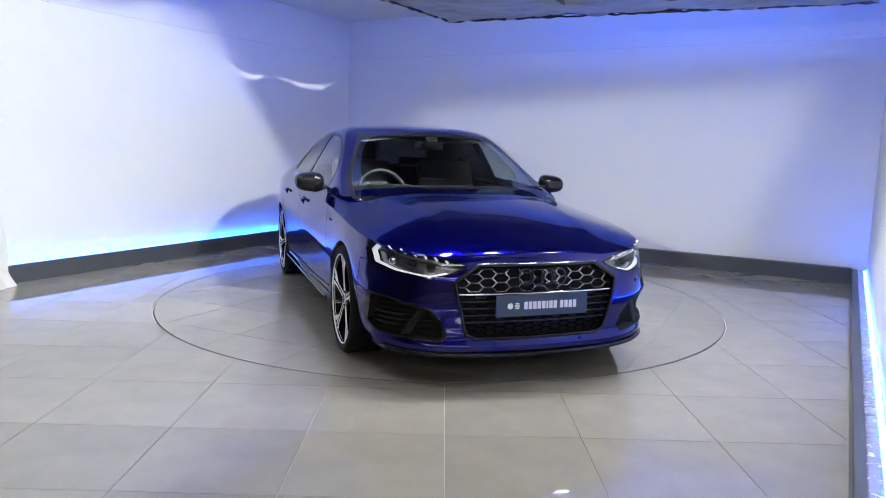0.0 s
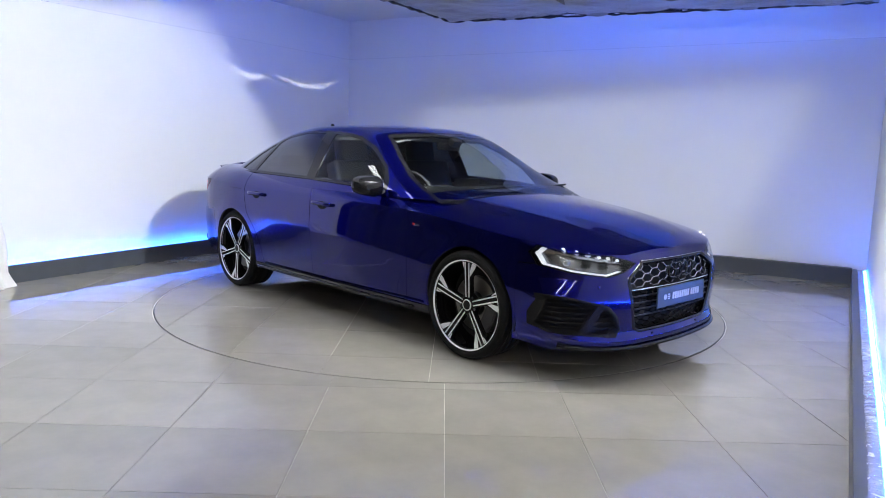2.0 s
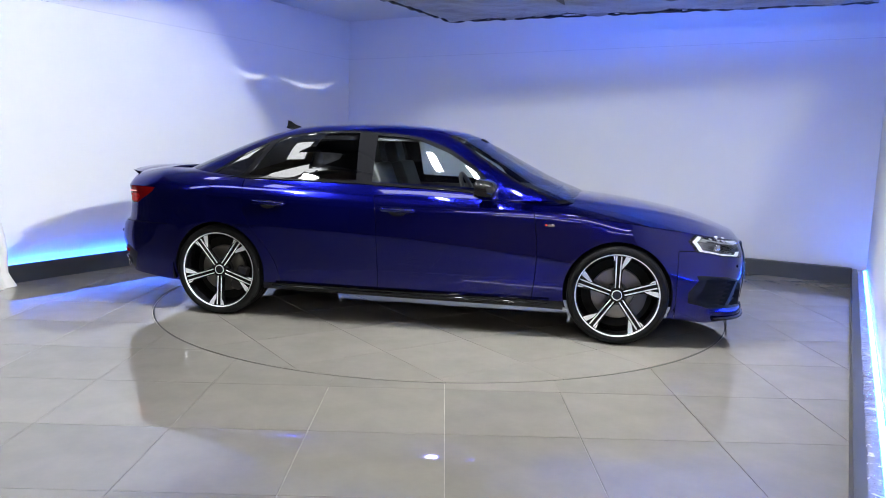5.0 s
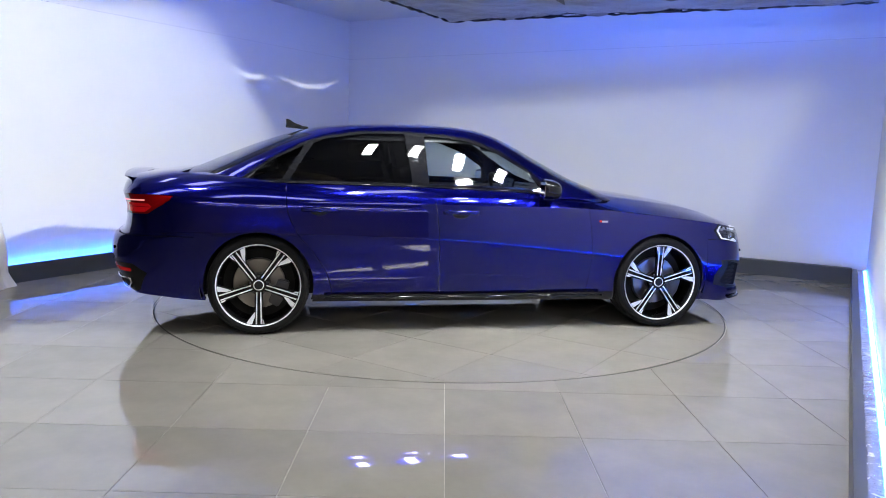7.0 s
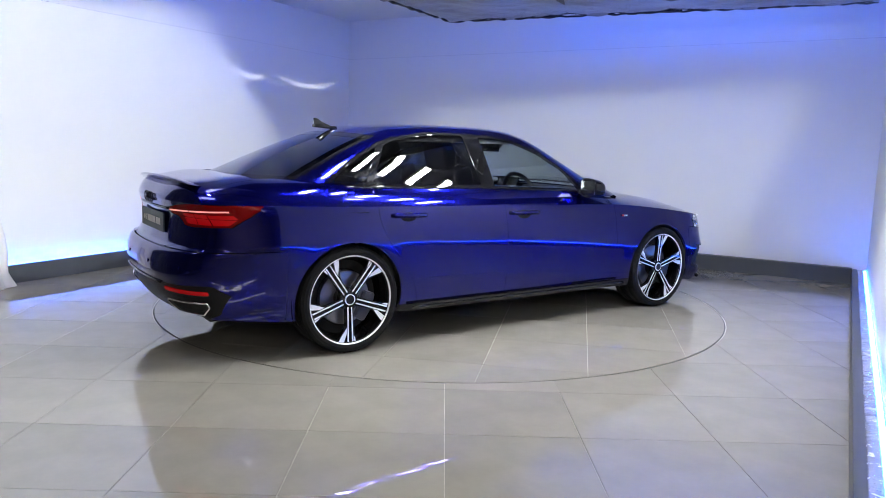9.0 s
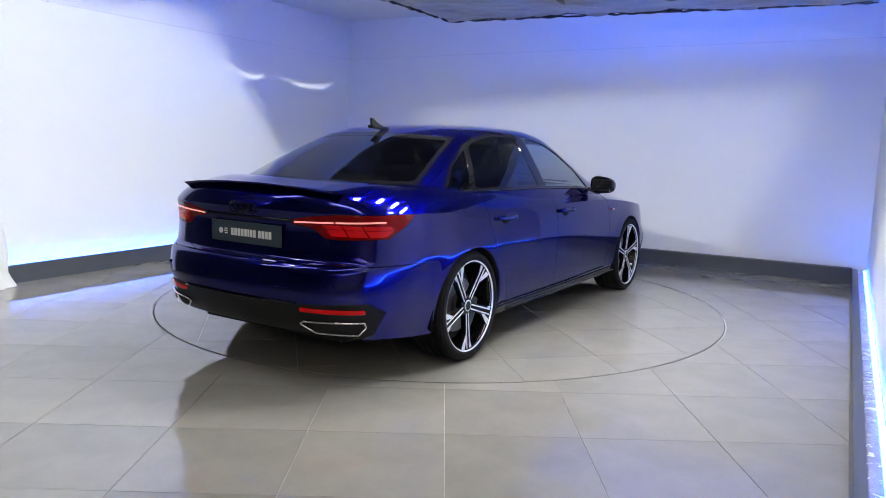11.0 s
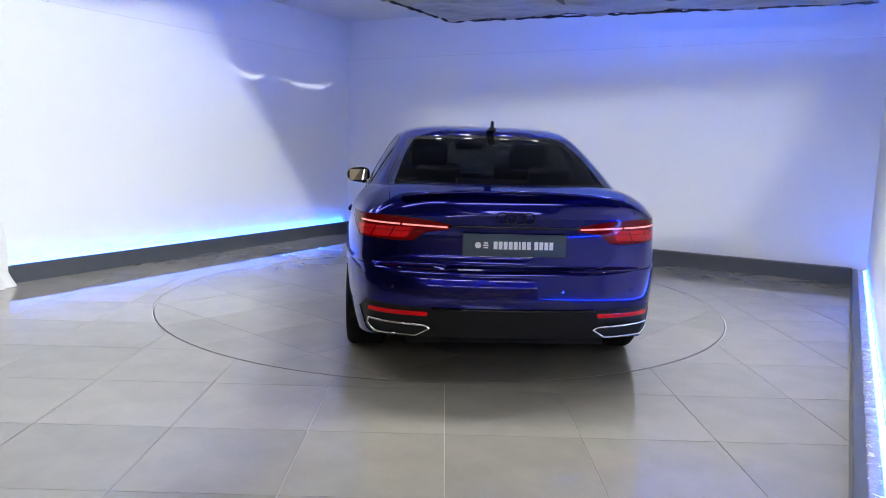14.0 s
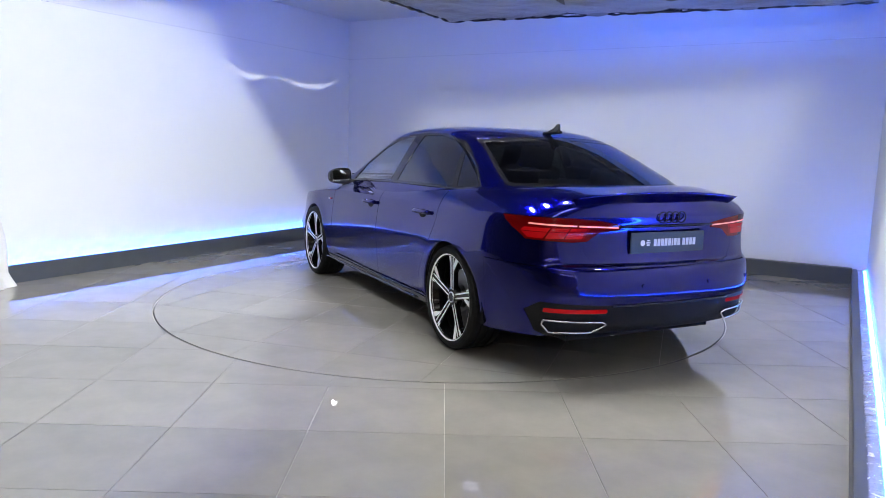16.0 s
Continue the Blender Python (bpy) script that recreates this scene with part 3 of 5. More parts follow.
# added unseen lamp in place of stray reflections on the left wall
slot_lamp((1.7, -1.0, 2.38), [((-2.40, 2.30, 2.14), (-2.22, 2.63, 2.00), (-2.08, 2.89, 2.08)), ((-1.99, 3.07, 2.05), (-1.68, 3.65, 1.97), (-1.42, 4.14, 2.11))])


def batten(x, y, z, turn, glow, length=0.30, width=0.10, hang=0.12):
    """A slim light on two short hangers."""
    lamp = new("batten_light")
    lamp.matrix_world = pose(x, y, z, 0, 0, turn)
    part("housing", box((length + 0.03, width + 0.03, 0.04), (0, 0, 0.028), bevel=0.006), STEEL, lamp)
    part("diffuser", box((length, width, 0.012), (0, 0, 0)), glow, lamp)
    for s in (-1, 1):
        part("hanger", box((0.01, 0.01, hang), (s * length * 0.4, 0, 0.04 + hang / 2)), STEEL, lamp)
    return tagged(lamp, "slim white batten light hung under the ceiling", "batten light", group="batten lights")


for k in range(5):
    batten(-0.35 + 0.5 * k, -1.6 + 0.02 * (k % 2), CANOPY_Z - 0.06, 90, BATTEN_GLOW)
for x, y in ((-2.72, -0.40), (-2.05, -1.15)):
    batten(x, y, ROOM_TOP - 0.06, 61, PANEL_GLOW, 0.55, 0.24, 0.03)


def curtain():
    """A dark curtain in soft folds that closes the side of the bay beyond the wall's end."""
    a, b = LEFT_END - LEFT_DIR * 0.62 + LEFT_OUT * 0.02, Vector((-5.3, -4.2, 0))
    along = (b - a).normalized()
    out = Vector((along.y, -along.x, 0))
    n, k = 260, 8
    v, f = [], []
    for back in (0, 1):
        for i in range(n + 1):
            t = i / n
            for j in range(k + 1):
                h = j / k
                w = 0.022 * math.sin(t * 118 + 0.6 * math.sin(t * 21)) * (1.1 - 0.35 * h) + 0.04 * noise.noise((t * 9, h * 1.5, 3.0))
                p = a.lerp(b, t) + out * (w + 0.006 * back)
                v.append((p.x, p.y, 0.004 + h * (HALL_TOP - 0.02)))
    m = (n + 1) * (k + 1)
    for i in range(n):
        for j in range(k):
            q = i * (k + 1) + j
            f.append((q, q + k + 1, q + k + 2, q + 1))
            f.append((m + q, m + q + 1, m + q + k + 2, m + q + k + 1))
    return tagged(put("curtain", v, f, CURTAIN, smooth=True), "dark grey curtain hanging in folds beyond the wall end", "curtain")


curtain()


def cloth():
    """White cloth bunched at the end of the skirting, for a curtain's flared foot."""
    v, f = [], []
    n, k = 48, 26
    for i in range(n + 1):
        for j in range(k + 1):
            a, z = 2 * math.pi * i / n, 0.62 * j / k
            fold = 0.018 * math.sin(a * 7 + 2 * z) + 0.02 * noise.noise((math.cos(a) * 2, math.sin(a) * 2, z * 4))
            r = 0.115 + fold + 0.05 * max(0, 0.12 - z) / 0.12 - 0.05 * (z / 0.62) ** 3
            p = LEFT_END - LEFT_DIR * (0.13 - r * math.cos(a) * 1.15) + LEFT_OUT * (-0.02 + r * math.sin(a))
            v.append((p.x, p.y, z + 0.003))
    for i in range(n):
        for j in range(k):
            f.append((i * (k + 1) + j, (i + 1) * (k + 1) + j, (i + 1) * (k + 1) + j + 1, i * (k + 1) + j + 1))
    f.append(tuple(i * (k + 1) + k for i in range(n)))
    return tagged(put("dust_sheet", v, f, CLOTH, smooth=True), "white cloth bunched beside the skirting end", "dust sheet")


cloth()

# ------------------------------------------------------------ the car
car = new("car")
tagged(car, "dark blue metallic four-door saloon car on the turntable", "car")
HUB_X, HUB_Z, ARCH = 1.405, 0.327, 0.352

# plan outline of the right half, from the nose round to the tail
plan = np.array([(2.29, 0.0), (2.28, 0.2), (2.262, 0.4), (2.205, 0.60), (2.095, 0.745), (1.94, 0.837), (1.72, 0.887), (1.41, 0.903),
                 (0.9, 0.903), (0.0, 0.916), (-0.8, 0.917), (-1.41, 0.912), (-1.85, 0.88), (-2.12, 0.81), (-2.29, 0.70), (-2.38, 0.52), (-2.42, 0.26), (-2.43, 0.0)])
run = np.r_[0, np.cumsum(np.hypot(*np.diff(plan, axis=0).T))]
NS = 420
fine = np.linspace(0, run[-1], 2000)
px_, py_ = pc(run, plan[:, 0])(fine), pc(run, plan[:, 1])(fine)
kern = np.exp(-np.linspace(-2, 2, 81) ** 2)
kern /= kern.sum()


def ease(a, odd):
    pad = np.r_[(-a[40:0:-1] if odd else a[40:0:-1]), a, (-a[-2:-42:-1] if odd else a[-2:-42:-1])]
    return np.convolve(pad, kern, "valid")


px_, py_ = ease(px_, False), ease(py_, True)
tx, ty = np.gradient(px_), np.gradient(py_)
ln = np.hypot(tx, ty)
nx_, ny_ = ty / ln, -tx / ln
weight = 1 + 1.6 * np.exp(-((fine - 0.4) / 0.5) ** 2) + 1.6 * np.exp(-((fine - run[-1] + 0.4) / 0.5) ** 2)
cum = np.r_[0, np.cumsum(weight[1:])]
pick = np.interp(np.linspace(0, cum[-1], NS), cum, np.arange(2000))
at = lambda a: np.interp(pick, np.arange(2000), a)
PX, PY, NX, NY = at(px_), at(py_), at(nx_), at(ny_)
PY[0] = PY[-1] = 0
bottom_z = pc([2.28, 2.0, 1.75, 1.0, -1.0, -1.8, -2.1, -2.43], [0.165, 0.165, 0.19, 0.205, 0.215, 0.225, 0.25, 0.27])
mid_z = pc([2.28, 1.8, 1.07, 0.3, -0.2, -0.67, -1.4, -2.43], [0.45, 0.485, 0.524, 0.60, 0.636, 0.652, 0.672, 0.655])
edge_z = pc([2.28, 2.1, 1.9, 1.63, 1.265, 0.886, 0.0, -1.0, -1.6, -2.1, -2.43], [0.688, 0.715, 0.745, 0.778, 0.819, 0.850, 0.866, 0.882, 0.893, 0.906, 0.906])
# how far the flank stands in, from the sill over the widest line to the shoulder
fall = np.interp(np.linspace(-0.1, 1.1, 601), [-0.1, 0, 0.07, 0.14, 0.20, 0.30, 0.40, 0.5, 0.6, 0.75, 0.88, 0.94, 1.0, 1.1],
                 [-0.09, -0.055, -0.038, -0.027, -0.021, -0.0145, -0.008, 0.0, -0.004, -0.011, -0.0175, -0.0225, -0.030, -0.050])
bell = np.exp(-np.linspace(-2.5, 2.5, 51) ** 2 / 2)
fall = np.convolve(np.pad(fall, 25, "edge"), bell / bell.sum(), "valid")
side_in = lambda v: np.interp(v, np.linspace(-0.1, 1.1, 601), fall)
nose_x = pc([0.15, 0.19, 0.22, 0.27, 0.33, 0.45, 0.56, 0.62, 0.66, 0.70, 0.76], [-0.10, 0.0, 0.005, -0.015, -0.01, 0.0, -0.005, -0.022, -0.04, -0.065, -0.11])
tail_x = pc([0.22, 0.28, 0.36, 0.44, 0.50, 0.54, 0.585, 0.615, 0.635, 0.66, 0.72, 0.80, 0.86, 0.91], [0.16, 0.09, 0.045, 0.016, 0.0, 0.002, 0.012, 0.022, 0.040, 0.085, 0.105, 0.112, 0.10, 0.085])
crown = pc([2.28, 2.2, 2.073, 1.9, 1.644, 1.265, 0.886, 0.6, 0.0, -1.0, -1.6, -1.9, -2.15, -2.24, -2.275, -2.30, -2.33, -2.35],
           [0.004, 0.030, 0.060, 0.086, 0.108, 0.116, 0.116, 0.128, 0.130, 0.134, 0.150, 0.152, 0.126, 0.114, 0.100, 0.078, 0.030, 0.004])
round_p = pc([2.28, 1.9, 1.3, 0.95, 0.65, 0.0, -1.4, -1.8, -2.1, -2.36], [2.0, 2.2, 2.3, 3.2, 9, 14, 14, 9, 6.5, 5])


def calm(a, half=22):
    """Even out the curvature of a line along the body, away from its ends."""
    g = np.exp(-np.linspace(-2, 2, 2 * half + 1) ** 2)
    soft_a = np.convolve(np.pad(a, half, "edge"), g / g.sum(), "valid")
    w = np.clip((1.95 - np.abs(PX)) / 0.35, 0, 1)
    w = w * w * (3 - 2 * w)
    return a * (1 - w) + soft_a * w


NV, NW = 90, 44
vv = np.linspace(0, 1, NV)
low_l, mid_l, top_l = calm(bottom_z(PX)), calm(mid_z(PX)), calm(edge_z(PX))
zz = np.where(vv[None] < 0.5, low_l[:, None] + (mid_l - low_l)[:, None] * vv[None] * 2, mid_l[:, None] + (top_l - mid_l)[:, None] * (vv[None] * 2 - 1))
wf, wr, ws = np.clip(NX, 0, 1) ** 1.3, np.clip(-NX, 0, 1) ** 1.3, np.abs(NY)
xx = PX[:, None] + wf[:, None] * nose_x(zz) + wr[:, None] * tail_x(zz)
flare = sum(0.006 * np.exp(-((np.hypot(PX[:, None] - h, zz - HUB_Z) - ARCH) / 0.08) ** 2) for h in (HUB_X, -HUB_X))
yy = PY[:, None] + ws[:, None] * (side_in(vv)[None] * np.clip((2.4 - np.abs(PX)) / 0.5, 0.3, 1)[:, None] + flare)
# bumper corners stand out low down
corner = 0.030 * np.exp(-((PX - 2.0) / 0.17) ** 2)[:, None] * np.clip((0.57 - zz) / 0.12, 0, 1) * np.clip((zz - 0.12) / 0.12, 0, 1)
xx = xx + NX[:, None] * corner * 0.6
yy = yy + np.abs(NY)[:, None] * corner
yy[0] = yy[-1] = 0
# right side: y is negative
RING = Skin.grid(np.stack([xx, -yy, zz], -1))
if RING.n[RING.v[:, 1].argmin()][1] > 0:
    RING.n, RING.f = -RING.n, [q[::-1] for q in RING.f]

ww = np.linspace(0, 1, NW) ** 1.6
ex, ey, ez = xx[:, -1], yy[:, -1], zz[:, -1]
rise = calm(crown(ex))[:, None] * (1 - (1 - ww[None]) ** calm(round_p(ex), 14)[:, None])
ly = ey[:, None] * (1 - ww[None])
ridge = 0.004 * np.exp(-((ly - (0.50 + 0.10 * (1.5 - ex[:, None]))) / 0.06) ** 2) * np.clip((ex[:, None] - 0.8) / 0.3, 0, 1) * np.clip((2.15 - ex[:, None]) / 0.3, 0, 1)
LID = Skin.grid(np.stack([np.repeat(ex[:, None], NW, 1), -ly, ez[:, None] + rise + ridge], -1))
if LID.n[np.abs(LID.v[:, 0]).argmin()][2] < 0:
    LID.n, LID.f = -LID.n, [q[::-1] for q in LID.f]
bad = ~np.isfinite(LID.n).all(1) | (np.linalg.norm(LID.n, axis=1) < 0.5)
LID.n[bad] = (0, 0, 1)

# greenhouse: stacked rounded outlines that close over the roof
lev = np.linspace(0, 1, 84)
gz = pc([0, 0.08, 0.2, 0.4, 0.62, 0.74, 0.83, 0.91, 0.96, 1.0], [0.90, 0.96, 1.03, 1.15, 1.287, 1.345, 1.377, 1.397, 1.406, 1.410])(lev)
gf = pc([0.90, 0.96, 1.03, 1.15, 1.287, 1.345, 1.377, 1.397, 1.406, 1.410], [1.24, 1.11, 0.93, 0.69, 0.42, 0.28, 0.15, -0.02, -0.18, -0.36])(gz)
gr = pc([0.90, 0.96, 1.03, 1.15, 1.287, 1.345, 1.377, 1.397, 1.406, 1.410], [-2.16, -2.12, -1.96, -1.69, -1.34, -1.15, -0.99, -0.79, -0.60, -0.38])(gz)
gw = pc([0.90, 0.96, 1.03, 1.15, 1.287, 1.345, 1.377, 1.397, 1.406, 1.410], [0.868, 0.842, 0.806, 0.738, 0.652, 0.600, 0.535, 0.41, 0.27, 0.0])(gz)
gn = pc([0.90, 1.15, 1.287, 1.345, 1.377, 1.41], [11, 11, 9, 6, 4.2, 2.4])(gz)
ph = np.linspace(0, math.pi, 260)
cp, sp = np.abs(np.cos(ph)), np.abs(np.sin(ph))
rad = (cp[None] ** gn[:, None] + sp[None] ** gn[:, None]) ** (-1 / gn[:, None])
gm = -0.37
gu, gv = np.cos(ph)[None] * rad, sp[None] * rad
bow = pc([0.90, 1.15, 1.345, 1.377, 1.41], [0.20, 0.17, 0.10, 0.05, 0.0])(gz)[:, None]
gx = gm + np.where(gu > 0, (gf - gm)[:, None], (gm - gr)[:, None]) * gu - np.sign(gu) * bow * np.where(gu > 0, 1.0, 1.25) * gu ** 2 * gv ** 2
gy = gw[:, None] * gv * (1 - np.where(gu > 0, 0.08, 0.11) * gu ** 2)
gy[:, 0] = gy[:, -1] = 0
CABIN = Skin.grid(np.stack([gx, -gy, np.repeat(gz[:, None], len(ph), 1)], -1))
k = (CABIN.v[:, 1]).argmin()
if CABIN.n[k][1] > 0:
    CABIN.n, CABIN.f = -CABIN.n, [q[::-1] for q in CABIN.f]
CABIN.n[np.linalg.norm(CABIN.n, axis=1) < 0.5] = (0, 0, 1)
for i in range(len(ph)):
    CABIN.n[(len(lev) - 1) * len(ph) + i] = (0, 0, 1)

# ---- curves that part the panels, in side and front view
GAP = 0.003
door_front = pc([0.2, 0.24, 0.55, 0.855, 1.1], [0.84, 0.846, 0.874, 0.845, 0.80])
door_mid = pc([0.2, 0.264, 0.6, 0.848, 0.985, 1.1], [-0.212, -0.212, -0.22, -0.241, -0.29, -0.33])
door_rear = pc([0.2, 0.272, 0.40, 0.527, 0.68, 0.837, 1.01, 1.1], [-0.93, -0.934, -0.965, -1.038, -1.16, -1.222, -1.23, -1.23])
SILL = 0.262
arch_f = lambda x, y, z: np.minimum(np.hypot(x - HUB_X, z - HUB_Z), np.hypot(x + HUB_X, z - HUB_Z)) - ARCH
HEADLIGHT = [(0.395, 0.648), (0.47, 0.672), (0.60, 0.706), (0.72, 0.73), (0.815, 0.755), (0.845, 0.70), (0.838, 0.632), (0.76, 0.603), (0.60, 0.582), (0.48, 0.610)]
GRILLE = [(-0.34, 0.648), (0.34, 0.648), (0.475, 0.565), (0.455, 0.46), (0.405, 0.285), (0.36, 0.262), (-0.36, 0.262), (-0.405, 0.285), (-0.455, 0.46), (-0.475, 0.565)]
INTAKE = [(0.865, 0.485), (0.78, 0.474), (0.60, 0.425), (0.535, 0.36), (0.505, 0.285), (0.54, 0.245), (0.83, 0.270), (0.865, 0.31)]
TAILLIGHT = [(0.325, 0.862), (0.45, 0.884), (0.60, 0.899), (0.80, 0.903), (0.845, 0.90), (0.83, 0.84), (0.80, 0.782), (0.60, 0.772), (0.52, 0.777), (0.455, 0.824), (0.335, 0.838)]
BOOT = [(-0.66, 1.2), (0.66, 1.2), (0.60, 0.90), (0.545, 0.86), (0.54, 0.72), (0.49, 0.662), (0.36, 0.645), (-0.36, 0.645), (-0.49, 0.662), (-0.54, 0.72), (-0.545, 0.86), (-0.60, 0.90)]
DIFFUSER = [(-0.80, 0.40), (-0.76, 0.455), (-0.45, 0.445), (0.45, 0.445), (0.76, 0.455), (0.80, 0.40), (0.76, 0.285), (0.60, 0.20), (-0.60, 0.20), (-0.76, 0.285)]
head_d = lambda x, y, z: np.where(x > 1.75, inside(HEADLIGHT, np.abs(y), z), -1.0)
grille_d = lambda x, y, z: np.where(x > 2.0, inside(GRILLE, y, z), -1.0)
intake_d = lambda x, y, z: np.where(x > 1.85, inside(INTAKE, np.abs(y), z), -1.0)
tail_d = lambda x, y, z: np.where(x < -1.93, inside(TAILLIGHT, np.abs(y), z), -1.0)
boot_d = lambda x, y, z: np.where(x < -2.0, inside(BOOT, y, z), -1.0)
diff_d = lambda x, y, z: np.where(x < -2.05, inside(DIFFUSER, y, z), -1.0)
sill_d = lambda x, y, z: np.where(np.abs(x) < 1.3, z - SILL, 1.0)


def zone(skin, *fns):
    for fn in fns:
        if not skin.f:
            return skin
        skin = skin.where(fn)
    return skin


FLANK = zone(RING, arch_f, sill_d)
front_door = zone(FLANK, lambda x, y, z: door_front(z) - GAP - x, lambda x, y, z: x - door_mid(z) - GAP, lambda x, y, z: z - SILL - GAP)
rear_door = zone(FLANK, lambda x, y, z: door_mid(z) - GAP - x, lambda x, y, z: x - door_rear(z) - GAP, lambda x, y, z: z - SILL - GAP)
strip = lambda x, y, z: np.abs(y) - 0.70
shoulder_f = zone(LID, strip, lambda x, y, z: door_front(z) - GAP - x, lambda x, y, z: x - door_mid(z) - GAP)
shoulder_r = zone(LID, strip, lambda x, y, z: door_mid(z) - GAP - x, lambda x, y, z: x - door_rear(z) - GAP)
BUMPER_LINE = 1.775
fender = zone(FLANK, lambda x, y, z: x - door_front(z) - GAP, lambda x, y, z: np.maximum(BUMPER_LINE - GAP - x, z - 0.64), lambda x, y, z: -head_d(x, y, z) - GAP,
              lambda x, y, z: 1.95 - x, lambda x, y, z: edge_z(x) - 0.004 - z)
fender_top = zone(LID, strip, lambda x, y, z: x - door_front(z) - GAP, lambda x, y, z: 0.80 - x)
front_bumper = zone(RING, lambda x, y, z: np.minimum(x - BUMPER_LINE - GAP, np.where(x > 1.95, 1.0, 0.64 - GAP * 2 - z)), arch_f, lambda x, y, z: -head_d(x, y, z) - GAP,
                    lambda x, y, z: -grille_d(x, y, z), lambda x, y, z: -intake_d(x, y, z), lambda x, y, z: edge_z(x) - 0.006 - z)
hood = zone(LID, lambda x, y, z: x - 0.80 - 0.10 * (1 - (y / 0.75) ** 2))
quarter = zone(FLANK, lambda x, y, z: door_rear(z) - GAP - x, lambda x, y, z: -tail_d(x, y, z) - GAP, lambda x, y, z: -boot_d(x, y, z) - GAP,
               lambda x, y, z: np.maximum(x + 1.80, z - 0.642 - GAP))
quarter_top = zone(LID, lambda x, y, z: door_rear(z) - GAP - x, lambda x, y, z: np.where(x < -1.92, np.abs(y) - 0.645 - GAP, np.abs(y) - 0.62))
boot_top = zone(LID, lambda x, y, z: -1.92 - x, lambda x, y, z: 0.645 - np.abs(y))
boot_face = zone(RING, boot_d, lambda x, y, z: -tail_d(x, y, z) - GAP, lambda x, y, z: z - 0.645)
rear_bumper = zone(RING, lambda x, y, z: -1.80 - GAP - x, arch_f, lambda x, y, z: 0.642 - GAP - z, lambda x, y, z: -diff_d(x, y, z))
diffuser = zone(RING, diff_d, arch_f)

body = new("body")
body.parent = car
for nm, skin in (("front_door", front_door.plus(shoulder_f)), ("rear_door", rear_door.plus(shoulder_r)), ("fender", fender.plus(fender_top)), ("quarter_panel", quarter.plus(quarter_top))):
    if nm == "quarter_panel":
        flap = lambda x, y, z: np.abs(inside([(-1.50, 0.87), (-1.49, 0.855), (-1.29, 0.853), (-1.28, 0.87), (-1.275, 0.955), (-1.29, 0.97), (-1.49, 0.97), (-1.50, 0.955)], x, z)) - 0.0016
        skin.where(flap).make(nm, PAINT, body, lip=0.008)
    else:
        skin.make(nm, PAINT, body)
    skin.mirrored().make(nm, PAINT, body)
for nm, skin in (("front_bumper", front_bumper), ("bonnet", hood), ("boot_lid", boot_face.plus(boot_top)), ("rear_bumper", rear_bumper)):
    skin.both().make(nm, PAINT, body)
diffuser.moved(-0.006).both().make("diffuser", BLACK_PLASTIC, body, "textured black rear diffuser")
inner = zone(RING, arch_f, lambda x, y, z: z - 0.20).moved(-0.022)
zone(inner, lambda x, y, z: -grille_d(x, y, z), lambda x, y, z: -head_d(x, y, z), lambda x, y, z: -intake_d(x, y, z)).both().make("inner_shell", LINER, body, lip=0)

# ---- glass house
DLO = [(-1.545, 1.000), (-1.20, 0.997), (-0.35, 0.985), (0.30, 0.962), (0.56, 0.946), (0.535, 1.015), (0.44, 1.112), (0.24, 1.236), (0.02, 1.313), (-0.15, 1.335), (-0.43, 1.350), (-0.72, 1.346), (-0.98, 1.305), (-1.10, 1.268), (-1.34, 1.145)]
QUARTER_GLASS = [(-1.49, 1.014), (-1.262, 1.012), (-1.105, 1.247), (-1.33, 1.135)]
REAR_GLASS = [(-1.212, 1.012), (-0.395, 1.003), (-0.432, 1.334), (-0.70, 1.332), (-0.97, 1.290), (-1.058, 1.253)]
FRONT_GLASS = [(-0.285, 0.998), (0.30, 0.978), (0.525, 0.962), (0.43, 1.098), (0.226, 1.217), (0.01, 1.296), (-0.14, 1.316), (-0.298, 1.324)]
screen_y = pc([0.93, 0.97, 1.15, 1.30, 1.36], [0.745, 0.735, 0.645, 0.545, 0.50])
back_y = pc([1.02, 1.06, 1.20, 1.33, 1.36], [0.675, 0.665, 0.60, 0.53, 0.51])
side_d = lambda poly: (lambda x, y, z: np.where(np.abs(y) > 0.45, inside(poly, x, z), -1.0))
wind_d = lambda x, y, z: np.where(x > 0.1, np.minimum(np.minimum(screen_y(z) - np.abs(y), 1.352 - 0.02 * (y / 0.5) ** 2 - z), z - 0.90), -1.0)
back_d = lambda x, y, z: np.where(x < -0.95, np.minimum(np.minimum(back_y(z) - np.abs(y), 1.338 - 0.02 * (y / 0.5) ** 2 - z), z - 1.035), -1.0)
shell = zone(CABIN, lambda x, y, z: -side_d(DLO)(x, y, z), lambda x, y, z: -wind_d(x, y, z), lambda x, y, z: -back_d(x, y, z), lambda x, y, z: z - 0.915)
shell.both().make("roof", PAINT, body, lip=0.01)
trim = zone(CABIN, side_d(DLO), lambda x, y, z: -side_d(FRONT_GLASS)(x, y, z), lambda x, y, z: -side_d(REAR_GLASS)(x, y, z), lambda x, y, z: -side_d(QUARTER_GLASS)(x, y, z))
for s in (trim, trim.mirrored()):
    s.make("window_frame", GLOSS_BLACK, body, "gloss black window surround and pillar", lip=0.012)
for nm, poly, m in (("front_window", FRONT_GLASS, GLASS), ("rear_window", REAR_GLASS, PRIVACY), ("quarter_window", QUARTER_GLASS, PRIVACY)):
    g = zone(CABIN, side_d(poly)).moved(-0.004)
    for s in (g, g.mirrored()):
        ob = s.make(nm, m, body, "dark tinted window glass" if m is PRIVACY else "clear window glass", lip=0)
        ob.visible_shadow = False
EDGE = 0.022
